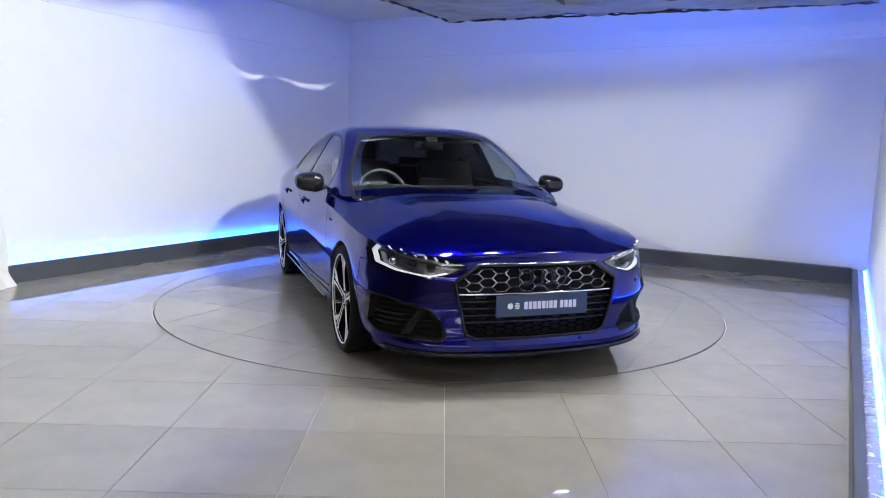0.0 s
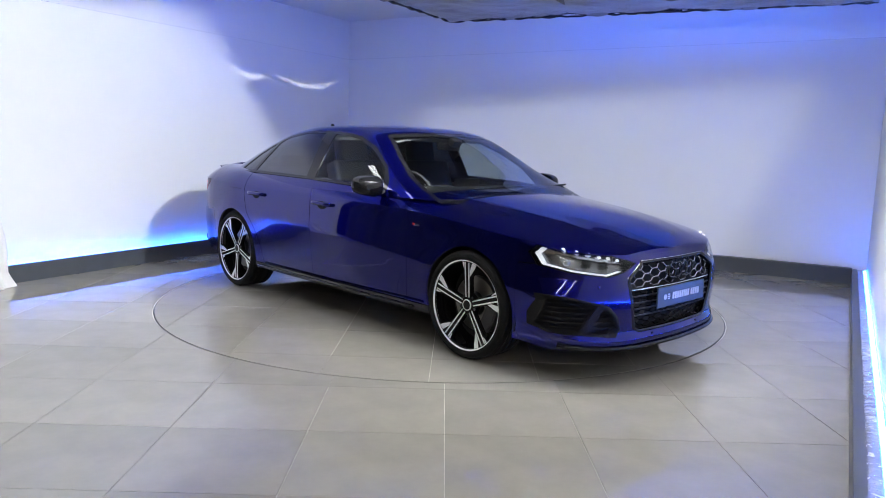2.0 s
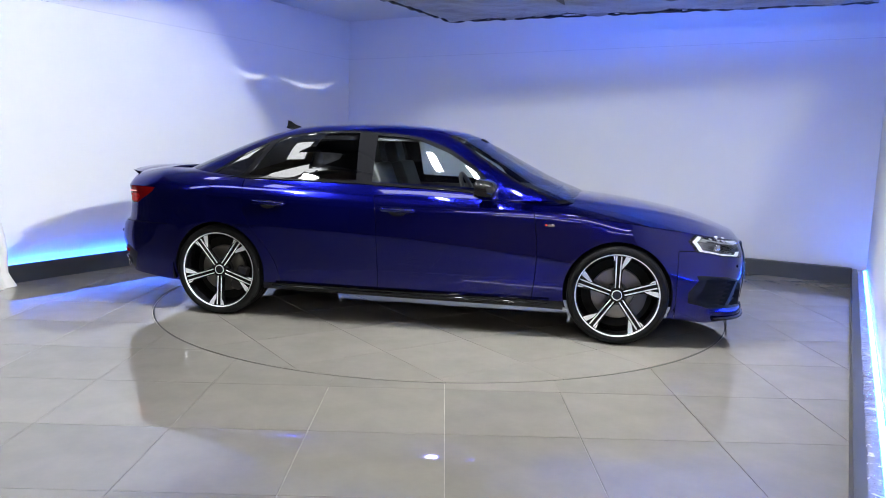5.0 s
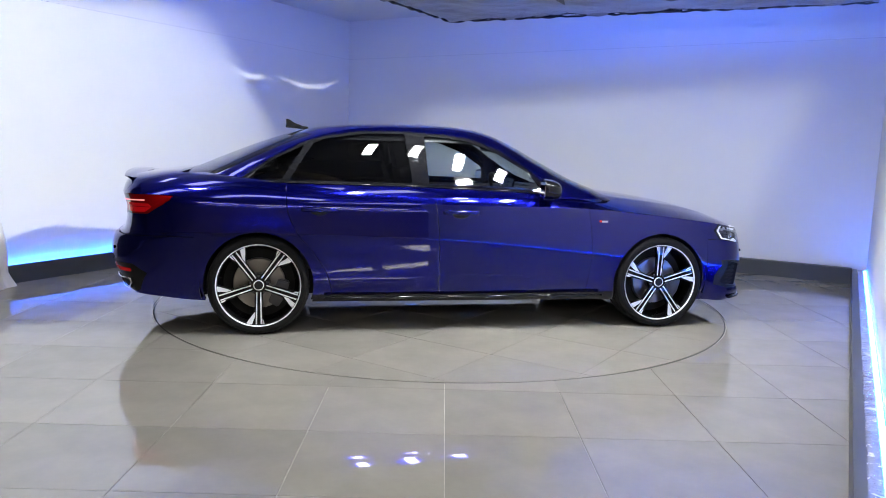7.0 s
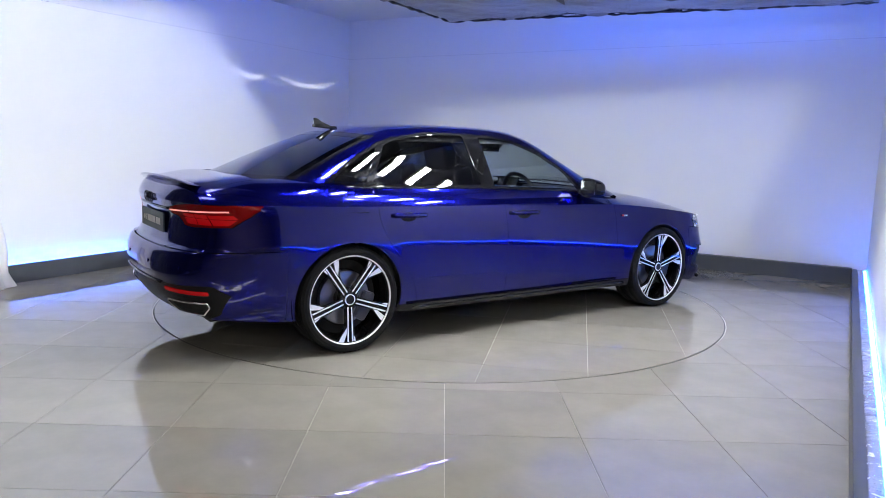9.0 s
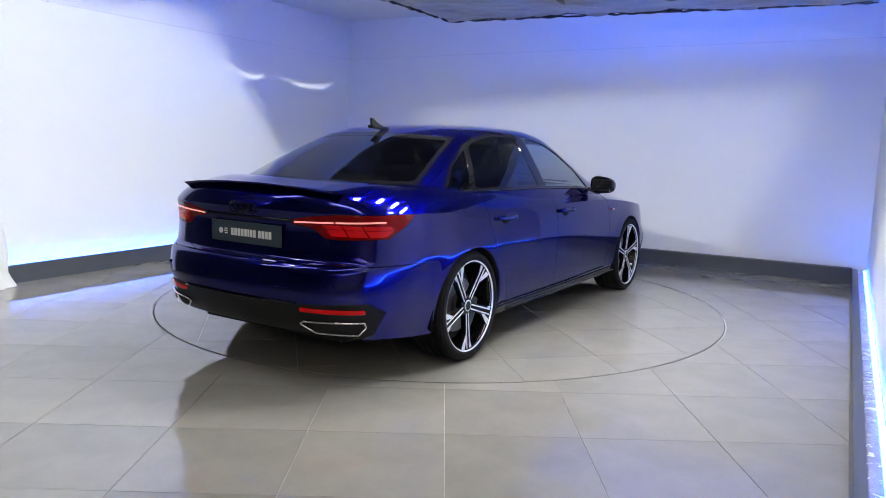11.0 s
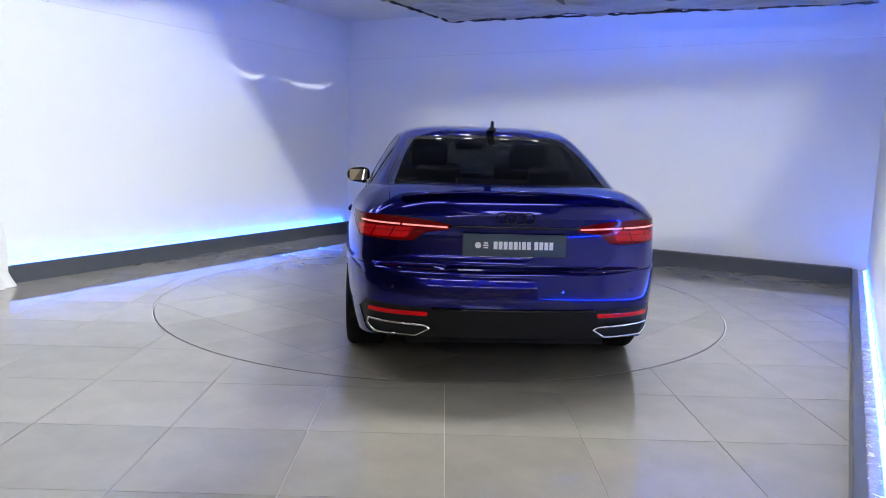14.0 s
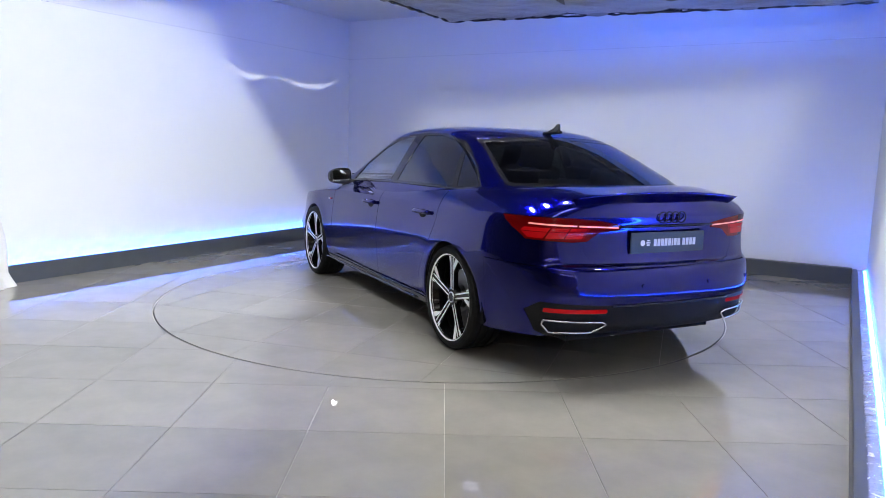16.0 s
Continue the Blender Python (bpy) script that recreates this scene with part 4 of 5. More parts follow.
ob = zone(CABIN, lambda x, y, z: wind_d(x, y, z) - EDGE).moved(-0.002).both().make("windscreen", GLASS, body, "clear windscreen glass", lip=0)
ob.visible_shadow = False
ob = zone(CABIN, lambda x, y, z: back_d(x, y, z) - EDGE).moved(-0.002).both().make("rear_screen", PRIVACY, body, "dark tinted rear screen", lip=0)
ob.visible_shadow = False
for fn in (wind_d, back_d):
    zone(CABIN, fn, lambda x, y, z: EDGE - fn(x, y, z)).moved(-0.001).both().make("screen_border", GLOSS_BLACK, body, "black glass border", lip=0.004)

# ---- surfaces to seat details on
front_half = slice(0, NS // 3)
rear_half = slice(-NS // 3, None)


def nose(y, z):
    """x of the front skin at (y, z)."""
    py = PY[front_half]
    return float(np.interp(abs(y), py, PX[front_half]) + np.interp(abs(y), py, wf[front_half]) * nose_x(z))


def tail(y, z):
    py = PY[rear_half][::-1]
    return float(np.interp(abs(y), py, PX[rear_half][::-1]) + np.interp(abs(y), py, wr[rear_half][::-1]) * tail_x(z))


# ---- lamps
lens_zone = zone(RING, lambda x, y, z: np.where(x > 1.72, head_d(x, y, z), -1.0), lambda x, y, z: edge_z(x) - 0.006 - z)
for s in (1, -1):
    side = (lambda k: k) if s == 1 else (lambda k: k.mirrored())
    lamp = new("headlight")
    lamp.parent = car
    tagged(lamp, "clear headlight with white running light and dark projectors")
    side(lens_zone.moved(-0.055)).make("housing", LAMP_SHELL, lamp, lip=0)
    rim = zone(lens_zone, lambda x, y, z: 0.005 - head_d(x, y, z))
    side(rim.moved(-0.003)).make("bezel", GLOSS_BLACK, lamp, lip=0.05)
    low = zone(lens_zone, lambda x, y, z: head_d(x, y, z) - 0.007, lambda x, y, z: 0.0155 - head_d(x, y, z),
               lambda x, y, z: np.maximum(np.abs(y) - 0.79, 0.612 + 0.14 * (np.abs(y) - 0.5) - z))
    side(low.moved(-0.018)).make("running_light", DRL, lamp, "white running light strip", lip=0.02)
    upper = zone(lens_zone, lambda x, y, z: head_d(x, y, z) - 0.014, lambda x, y, z: 0.04 - head_d(x, y, z), lambda x, y, z: z - 0.655 - 0.12 * (np.abs(y) - 0.45))
    side(upper.moved(-0.03)).make("brow", LAMP_CORE, lamp, lip=0.01)
    for i in range(6):
        y = 0.50 + 0.052 * i
        z = 0.655 + 0.215 * (y - 0.45)
        part("segment", box((0.02, 0.007, 0.024), (nose(y, z) - 0.026, -s * y, z), (42 * s, 0, 0), bevel=0.003), DRL, lamp)
    for y, r in ((0.575, 0.027), (0.665, 0.027), (0.745, 0.022)):
        z = 0.632 + 0.13 * (y - 0.57)
        bm = bmesh.new()
        bmesh.ops.create_uvsphere(bm, u_segments=20, v_segments=12, radius=r)
        bmesh.ops.translate(bm, verts=bm.verts, vec=(nose(y, z) - 0.052, -s * y, z))
        part("projector", bm, GLOSS_BLACK if r > 0.025 else LAMP_CORE, lamp, smooth=True)
    ob = side(lens_zone.moved(-0.001)).make("lens", LENS, lamp, lip=0)
    ob.visible_shadow = False

tail_zone = zone(RING, tail_d)
for s in (1, -1):
    side = (lambda k: k) if s == 1 else (lambda k: k.mirrored())
    lamp = new("taillight")
    lamp.parent = car
    tagged(lamp, "red rear light with bright thin upper line")
    side(tail_zone).make("lens", RED_DARK, lamp, lip=0.02)
    block = zone(tail_zone, lambda x, y, z: tail_d(x, y, z) - 0.010, lambda x, y, z: 0.0165 - np.abs(np.abs(z - 0.825) - 0.019), lambda x, y, z: np.abs(y) + 0.6 * (z - 0.83) - 0.52)
    for k in range(4):
        a, b = 0.44 + 0.095 * k, 0.527 + 0.095 * k
        cell = zone(block, lambda x, y, z: np.minimum(np.abs(y) + 0.5 * (z - 0.825) - a, b - np.abs(y) - 0.5 * (z - 0.825)), lambda x, y, z: 0.846 - z)
        for low, high in ((0.78, 0.8235), (0.8265, 0.846)):
            row = zone(cell, lambda x, y, z: np.minimum(z - low, high - z))
            if row.f:
                side(row.moved(0.0015)).make("red_block", RED_LENS, lamp, lip=0.002)
    for inner, outer in ((0.345, 0.575), (0.587, 0.79)):
        line = zone(tail_zone, lambda x, y, z: 0.0040 - np.abs(z - 0.851 - 0.036 * (np.abs(y) - 0.35)), lambda x, y, z: np.minimum(np.abs(y) - inner, outer - np.abs(y)))
        side(line.moved(0.002)).make("light_line", RED_GLOW, lamp, "glowing pale red line", lip=0.002)
    refl = zone(RING, lambda x, y, z: np.where(x < -2.0, np.minimum(np.minimum(np.abs(y) - 0.44, 0.745 - np.abs(y)), np.minimum(z - 0.400, 0.421 - z)), -1.0))
    # reflector is no lamp; the tail lens material adds a faint glow
    side(refl.moved(0.003)).make("reflector", RED_LENS, body, "red bumper reflector with a faint added glow", lip=0.006)

# ---- grille
grille = new("grille")
grille.parent = car
tagged(grille, "dark honeycomb grille with satin chrome upper cells")
zone(RING, lambda x, y, z: grille_d(x, y, z) + 0.05).moved(-0.07).both().make("backing", LINER, grille, lip=0)
ring_pts = []
for (ay, az), (by, bz) in zip(GRILLE, GRILLE[1:] + GRILLE[:1]):
    for t in np.linspace(0, 1, 14, endpoint=False):
        y, z = ay + (by - ay) * t, az + (bz - az) * t
        ring_pts.append((nose(y, z) - 0.004, y, z))
part("surround", tube(ring_pts, 0.012, 8, closed=True), GLOSS_BLACK, grille, "gloss black surround", smooth=True)
# chrome line added to draw the bright reflection along the bonnet edge
part("edge_highlight", tube([(nose(y, 0.655) + 0.002, y, 0.656) for y in np.linspace(-0.35, 0.35, 30)], 0.0045, 6), CHROME, grille, "satin chrome line standing in for the bonnet edge highlight", smooth=True)


def cells(cw, ch, z0, z1, r, back):
    """Bars of a honeycomb inside the grille between two heights."""
    bm = bmesh.new()
    corner = [(-0.5, 0.0), (-0.25, 0.5), (0.25, 0.5), (0.5, 0.0)]
    for row in range(-1, int((z1 - z0) / ch) + 2):
        for col in range(-14, 15):
            cy, cz = col * cw * 0.75 , z0 + (row + (0.5 if col % 2 else 0)) * ch
            pts = [(cy + a * cw, cz + b * ch) for a, b in corner]
            for (ay, az), (by, bz) in zip(pts, pts[1:]):
                my, mz = np.array([(ay + by) / 2]), np.array([(az + bz) / 2])
                if z0 <= mz[0] <= z1 and inside(GRILLE, my, mz)[0] > 0.006:
                    tube([(nose(ay, az) - back, ay, az), (nose(by, bz) - back, by, bz)], r, 4, bm)
    return bm


part("upper_mesh", cells(0.098, 0.046, 0.512, 0.645, 0.0045, 0.020), mat("grille_satin", (0.30, 0.30, 0.32), rough=0.25, metal=0.9), grille, "satin metal honeycomb")
part("lower_mesh", cells(0.072, 0.030, 0.275, 0.495, 0.0032, 0.022), GLOSS_BLACK, grille, "black honeycomb")
for z, m in ((0.500, CHROME), (0.462, DARK_METAL), (0.425, DARK_METAL), (0.388, DARK_METAL), (0.350, DARK_METAL)):
    half = 0.47 if z > 0.49 else (0.445 - (0.46 - z) * 0.25)
    pts = [(nose(y, z) - 0.012, y, z) for y in np.linspace(-half, half, 30)]
    part("bar", tube(pts, 0.006 if m is CHROME else 0.004, 6), m, grille, smooth=True)


def ring_badge(x, z, r, parent):
    """Four plain dark rings in a row."""
    b = new("badge")
    b.parent = parent
    tagged(b, "four plain gloss black rings")
    for k in range(4):
        y = (k - 1.5) * r * 1.52
        part("ring", tube([(x, y + r * math.cos(a), z + r * math.sin(a)) for a in np.linspace(0, 2 * math.pi, 28, endpoint=False)], r * 0.13, 6, closed=True), GLOSS_BLACK, b, smooth=True)
    return b


ring_badge(nose(0, 0.59) + 0.012, 0.590, 0.042, grille)
ring_badge(tail(0, 0.89) - 0.010, 0.905, 0.030, body)


def plate(x, z, way, tilt):
    """A slate plate with a round mark and a row of plain letter-sized bars."""
    p = new("number_plate")
    p.parent = car
    p.matrix_basis = pose(x, 0, z, 0, tilt, 0 if way > 0 else 180)
    part("panel", box((0.010, 0.535, 0.115), bevel=0.003), PLATE, p)
    part("round_mark", lathe([(0.0, 0.0), (0.016, 0.0), (0.016, 0.002), (0.0, 0.002)], 24, axis="z"), WHITE_PRINT, p).matrix_basis = pose(0.0055, -0.188, 0, 0, 90, 0)
    for i in range(3):
        part("mark_bar", box((0.002, 0.028 - 0.006 * abs(i - 1), 0.007), (0.006, -0.148, 0.012 - 0.012 * i)), WHITE_PRINT, p)
    y = -0.108
    for n in (8, 4):
        for i in range(n):
            w = 0.010 if n == 8 and i == 5 else 0.0195
            part("letter_bar", box((0.002, w, 0.040), (0.006, y + w / 2, 0)), WHITE_PRINT, p)
            y += w + 0.0065
        y += 0.012
    return tagged(p, "slate blue plate with white printed bars")


plate(2.302, 0.443, 1, 0)
plate(tail(0, 0.765) - 0.008, 0.765, -1, 0)
part("plate_bracket", box((0.05, 0.40, 0.09), (2.272, 0, 0.443)), BLACK_PLASTIC, body)

# ---- bumper intakes, lips and sills
scoop = zone(RING, intake_d)
for s in (1, -1):
    side = (lambda k: k) if s == 1 else (lambda k: k.mirrored())
    duct = new("air_intake")
    duct.parent = car
    tagged(duct, "black side air intake with louvres")
    side(zone(RING, lambda x, y, z: intake_d(x, y, z) + 0.03).moved(-0.06)).make("backing", LINER, duct, lip=0)
    side(zone(scoop, lambda x, y, z: 0.012 - intake_d(x, y, z))).make("rim", BLACK_PLASTIC, duct, lip=0.06)
    vane = zone(scoop, lambda x, y, z: 0.022 - np.abs(np.abs(y) + 0.55 * (z - 0.36) - 0.665))
    side(vane.moved(-0.012)).make("vane", BLACK_PLASTIC, duct, lip=0.05)
    for i in range(6):
        z0 = 0.29 + 0.028 * i
        fin = zone(scoop, lambda x, y, z: 0.004 - np.abs(z - z0))
        if fin.f:
            side(fin.moved(-0.032)).make("louvre", LINER, duct, lip=0.02)
lip_pts = [(nose(y, 0.19) + 0.004, y, 0.176 + 0.02 * (abs(y) / 0.8) ** 3) for y in np.linspace(-0.80, 0.80, 60)]
part("front_lip", tube(lip_pts, 0.014, 8), GLOSS_BLACK, body, "gloss black front lip", smooth=True)
skirt = zone(RING, arch_f, lambda x, y, z: SILL - GAP - z, lambda x, y, z: 1.06 - np.abs(x)).moved(0.006)
for s in (skirt, skirt.mirrored()):
    s.make("side_skirt", GLOSS_BLACK, body, "gloss black side skirt", lip=0.03)
for s in (1, -1):
    pts = [(x, -s * (0.905 + 0.004 * math.cos(x)), 0.243) for x in np.linspace(-0.98, 0.96, 30)]
    part("skirt_blade", tube(pts, 0.009, 6), GLOSS_BLACK, body, smooth=True)
cowl = zone(LID, lambda x, y, z: 0.80 + 0.10 * (1 - (y / 0.75) ** 2) + 0.004 - x, lambda x, y, z: x - 0.62, lambda x, y, z: 0.74 - np.abs(y)).moved(-0.012)
cowl.both().make("cowl", BLACK_PLASTIC, body, "black cowl below the windscreen", lip=0)

# ---- tail details
for s in (1, -1):
    tip = [(0.745, 0.357), (0.455, 0.347), (0.425, 0.333), (0.50, 0.284), (0.715, 0.288), (0.750, 0.330)]
    pts = []
    for (ay, az), (by, bz) in zip(tip, tip[1:] + tip[:1]):
        for t in np.linspace(0, 1, 8, endpoint=False):
            y, z = ay + (by - ay) * t, az + (bz - az) * t
            pts.append((tail(y, z) - 0.010, -s * y, z))
    trim_ = new("exhaust_trim")
    trim_.parent = car
    tagged(trim_, "chrome framed exhaust trim")
    part("frame", tube(pts, 0.0055, 8, closed=True), CHROME, trim_, smooth=True)
    zone(RING, lambda x, y, z: np.where(x < -2.0, inside(tip, np.abs(y), z), -1.0)).moved(-0.002).make("opening", LINER, trim_, lip=0) if s == 1 else \
        zone(RING, lambda x, y, z: np.where(x < -2.0, inside(tip, np.abs(y), z), -1.0)).mirrored().moved(-0.002).make("opening", LINER, trim_, lip=0)
part("diffuser_bar", tube([(tail(y, 0.445) - 0.004, y, 0.440) for y in np.linspace(-0.42, 0.42, 20)], 0.006, 6), GLOSS_BLACK, body, smooth=True)
part("boot_strip", tube([(tail(y, 0.855) - 0.001, y, 0.856) for y in np.linspace(-0.34, 0.34, 20)], 0.0075, 6), GLOSS_BLACK, body, "gloss black strip between the rear lights", smooth=True)

v, f = [], []
ys = np.linspace(-0.58, 0.58, 61)
for y in ys:
    q = abs(y) / 0.58
    zt = 1.040 - 0.030 * q ** 2.2
    xt = -2.316 + 0.050 * q ** 2.5
    hgt = max(0.002, 1 - q ** 5)
    v += [(xt + 0.10, y, zt - 0.014), (xt + 0.05, y, zt - 0.010 + 0.008 * hgt), (xt, y, zt + 0.003 * hgt), (xt - 0.002, y, zt - 0.002 * hgt), (xt + 0.02, y, zt - 0.014), (xt + 0.04, y, zt - 0.030)]
for i in range(60):
    for k in range(5):
        f.append((i * 6 + k, i * 6 + k + 1, i * 6 + k + 7, i * 6 + k + 6))
put("boot_spoiler", v, f, PAINT, body, True, "dark blue boot lid spoiler lip")

bm = box((0.17, 0.05, 0.022), (-1.165, 0, 1.368), (0, 4, 0), bevel=0.010)
prism([(-0.075, 0), (0.07, 0), (0.03, 0.022), (-0.02, 0.036), (-0.052, 0.062), (-0.078, 0.066), (-0.07, 0.03)], 0.018, Matrix.Translation((-1.17, 0.009, 1.362)) @ pose(0, 0, 0, 90, 0, 0), bm, 0.004)
part("antenna_fin", bm, GLOSS_BLACK, body, "black roof antenna fin")

for y in (-0.62, -0.24, 0.24, 0.62):
    part("parking_sensor", lathe([(0.0, 0.004), (0.010, 0.004), (0.011, 0.0)], 16, axis="z"), PAINT, body).matrix_basis = pose(tail(y, 0.545) - 0.001, y, 0.545, 0, -90, 0)
    part("parking_sensor", lathe([(0.0, 0.004), (0.010, 0.004), (0.011, 0.0)], 16, axis="z"), PAINT, body).matrix_basis = pose(nose(y * 1.05, 0.53) + 0.001, y * 1.05, 0.53 if abs(y) > 0.5 else 0.235, 0, 90, 0)

# ---- mirrors, handles, small badges
for s in (1, -1):
    m = new("door_mirror")
    m.parent = car
    tagged(m, "gloss black door mirror")
    bm = bmesh.new()
    bmesh.ops.create_uvsphere(bm, u_segments=40, v_segments=24, radius=1)
    for q in bm.verts:
        x, y, z = q.co
        e = lambda a, p: math.copysign(abs(a) ** p, a)
        x, y, z = e(x, 0.75), e(y, 0.7), e(z, 0.75)
        back = -1 if x < -0.55 else None
        x = max(x, -0.5)
        q.co = (0.52 + 0.085 * x - 0.012 * y, s * -(0.950 + 0.100 * y), 0.985 + (0.066 - 0.008 * y) * z - 0.010 * x)
    bmesh.ops.recalc_face_normals(bm, faces=bm.faces)
    part("housing", bm, GLOSS_BLACK, m, smooth=True)
    part("glass", box((0.004, 0.155, 0.095), (0.475, s * -0.950, 0.987), (0, 4, s * -6), bevel=0.0015), MIRROR_GLASS, m, "mirror glass")
    part("arm", box((0.055, 0.10, 0.024), (0.53, s * -0.872, 0.934), (s * 18, 0, 0), bevel=0.009), LINER, m)
    for hx, hz in ((-1.012, 0.826), (-0.072, 0.816)):
        h = new("door_handle")
        h.parent = car
        tagged(h, "blue painted door handle over a dark shade patch")
        base_y = 0.902
        bm = bmesh.new()
        bmesh.ops.create_uvsphere(bm, u_segments=20, v_segments=12, radius=1)
        bmesh.ops.transform(bm, matrix=Matrix.Translation((hx - 0.005, s * -(base_y - 0.006), hz - 0.012)) @ Matrix.Diagonal((0.062, 0.012, 0.032, 1)), verts=bm.verts)
        # dark bulge stands in for the shade in the handle's hollow
        part("recess_shade", bm, LINER, h, smooth=True)
        pts = [(hx + a, s * -(base_y + 0.004 + 0.026 * math.sqrt(max(0, 1 - (a / 0.118) ** 4))), hz + 0.003 - 0.012 * a) for a in np.linspace(-0.115, 0.115, 24)]
        bm = tube(pts, 0.013, 10)
        bmesh.ops.scale(bm, vec=(1, 0.8, 1.15), verts=bm.verts, space=Matrix.Translation((0, s * base_y, -hz)))
        part("grip", bm, PAINT, h, smooth=True)
    part("side_badge", box((0.016, 0.004, 0.014), (0.928, s * -0.893, 0.766), bevel=0.001), RED_PRINT, body, "small red side badge")
    part("side_badge", box((0.044, 0.004, 0.014), (0.960, s * -0.893, 0.764), bevel=0.001), CHROME, body, "small silver side badge")
    # bright line under the side windows
    pts = []
    for x, z in zip(np.linspace(-1.52, 0.55, 60), np.interp(np.linspace(-1.52, 0.55, 60), [-1.52, -0.35, 0.3, 0.62], [0.999, 0.985, 0.962, 0.940])):
        reach = (np.interp(z, gz, gf) - gm) if x > gm else (gm - np.interp(z, gz, gr))
        u = abs(x - gm) / reach
        u = u * (1 + 0.11 * u)
        pts.append((x, -s * (float(np.interp(z, gz, gw)) * (1 - (0.08 if x > gm else 0.11) * u ** 2) + 0.002), z))
    part("belt_trim", tube(pts, 0.006, 6), GLOSS_BLACK, body, smooth=True)
    # wheel housings
    th_ = np.linspace(radians(-14), radians(194), 40)
    for hx in (HUB_X, -HUB_X):
        v, f = [], []
        for a in th_:
            for r, y in ((0.03, 0.56), (0.372, 0.56), (0.372, 0.87)):
                v.append((hx + r * math.cos(a), s * -y, HUB_Z + r * math.sin(a)))
        for i in range(len(th_) - 1):
            for k in range(2):
                f.append((i * 3 + k, i * 3 + k + 1, i * 3 + k + 4, i * 3 + k + 3))
        put("wheel_housing", v, f, LINER, body)
part("underbody", box((4.1, 1.08, 0.05), (-0.1, 0, 0.225), bevel=0.01), LINER, body)
part("floor_pan", box((2.0, 1.66, 0.04), (0, 0, 0.225), bevel=0.01), LINER, body)
for y0, a in ((-0.45, 4), (0.15, 4)):
    pts = [(1.005 - 0.10 * ((y0 + 0.5 * t) / 0.7) ** 2 - 0.02 * t, y0 + 0.55 * t, 0.978 + 0.008 * t) for t in np.linspace(0, 1, 12)]
    part("wiper", tube(pts, 0.007, 6), BLACK_PLASTIC, body, "black windscreen wiper")


# ---- wheels
def build_wheel(turn):
    """One wheel about its own centre, outer face to -y."""
    w = new("wheel")
    w.parent = car
    tagged(w, "black alloy wheel with machined silver twin spokes")
    prof = [(0.257, -0.104), (0.272, -0.116), (0.292, -0.1225), (0.309, -0.119), (0.322, -0.106), (0.3265, -0.090), (0.327, -0.058), (0.320, -0.057), (0.320, -0.048), (0.327, -0.047),
            (0.327, -0.008), (0.320, -0.007), (0.320, 0.007), (0.327, 0.008), (0.327, 0.047), (0.320, 0.048), (0.320, 0.057), (0.327, 0.058), (0.3265, 0.090), (0.322, 0.106), (0.309, 0.119), (0.292, 0.1225), (0.257, 0.104)]
    tyre = part("tyre", lathe(prof, 96), RUBBER, w, "black tyre")
    bm = bmesh.new()
    for k in range(60):
        a = 2 * math.pi * k / 60
        for s in (-1, 1):
            m = Matrix.Rotation(-a, 4, "Y") @ pose(0.3265, s * 0.078, 0, 0, 0, s * 0)
            box((0.0025, 0.034, 0.018), bm=bm)
            bmesh.ops.transform(bm, matrix=m @ pose(0, 0, 0, s * 20, 0, 0), verts=bm.verts[-8:])
    tagged(part("tread_block", bm, RUBBER, w), kind="stuff")
    part("rim_lip", lathe([(0.275, -0.100), (0.276, -0.113), (0.272, -0.117), (0.265, -0.112), (0.261, -0.100), (0.267, -0.095)], 96, close=True), ALLOY, w, "machined silver rim edge", smooth=False)
    part("barrel", lathe([(0.262, -0.100), (0.252, -0.070), (0.232, -0.02), (0.232, 0.09), (0.258, 0.105)], 64), GLOSS_BLACK, w, smooth=True)
    part("brake_disc", lathe([(0.06, -0.005), (0.06, -0.022), (0.165, -0.022), (0.168, -0.012), (0.168, 0.008), (0.06, 0.008)], 48), DISC_METAL, w, "grey steel brake disc")
    part("disc_hat", lathe([(0.0, -0.045), (0.07, -0.045), (0.076, -0.02), (0.076, 0.0)], 32), DARK_METAL, w)
    part("wheel_back", lathe([(0.05, 0.03), (0.235, 0.03)], 40), LINER, w)
    bm = prism([(0.10, -0.085), (0.175, -0.095), (0.192, 0.0), (0.175, 0.095), (0.10, 0.085)], 0.05, Matrix.Rotation(radians(25), 4, "Y") @ Matrix.Translation((0, -0.002, 0)) @ pose(0, 0, 0, 90, 0, 0), bevel=0.008)
    part("caliper", bm, CALIPER, w, "grey brake caliper")
    part("hub", lathe([(0.0, -0.092), (0.050, -0.092), (0.066, -0.084), (0.070, -0.055), (0.0, -0.055)], 40), GLOSS_BLACK, w, smooth=False)
    part("hub_cap", lathe([(0.0, -0.099), (0.026, -0.099), (0.031, -0.096), (0.032, -0.090)], 32), BLACK_PLASTIC, w)
    part("cap_ring", lathe([(0.028, -0.0985), (0.034, -0.098), (0.034, -0.090), (0.028, -0.090)], 32, close=True), ALLOY, w)
    for k in range(5):
        a = radians(turn + 72 * k)
        cr, sr = math.cos(a), math.sin(a)
        m = Matrix(((cr, -sr, 0, 0), (0, 0, -1, 0), (sr, cr, 0, 0), (0, 0, 0, 1)))
        tilt = lambda z0: m @ Matrix.Translation((0, 0, z0)) @ pose(0, 0, 0, 0, -4.0, 0) @ Matrix.Diagonal((1.05, 1, 1, 1))
        spoke = part("spoke", prism([(0.035, -0.026), (0.12, -0.024), (0.16, -0.026), (0.222, -0.072), (0.247, -0.087), (0.249, 0.0), (0.247, 0.042), (0.20, 0.028), (0.12, 0.024), (0.035, 0.026)], 0.030, tilt(0.058), bevel=0.003), GLOSS_BLACK, w, "black spoke with machined silver faces")
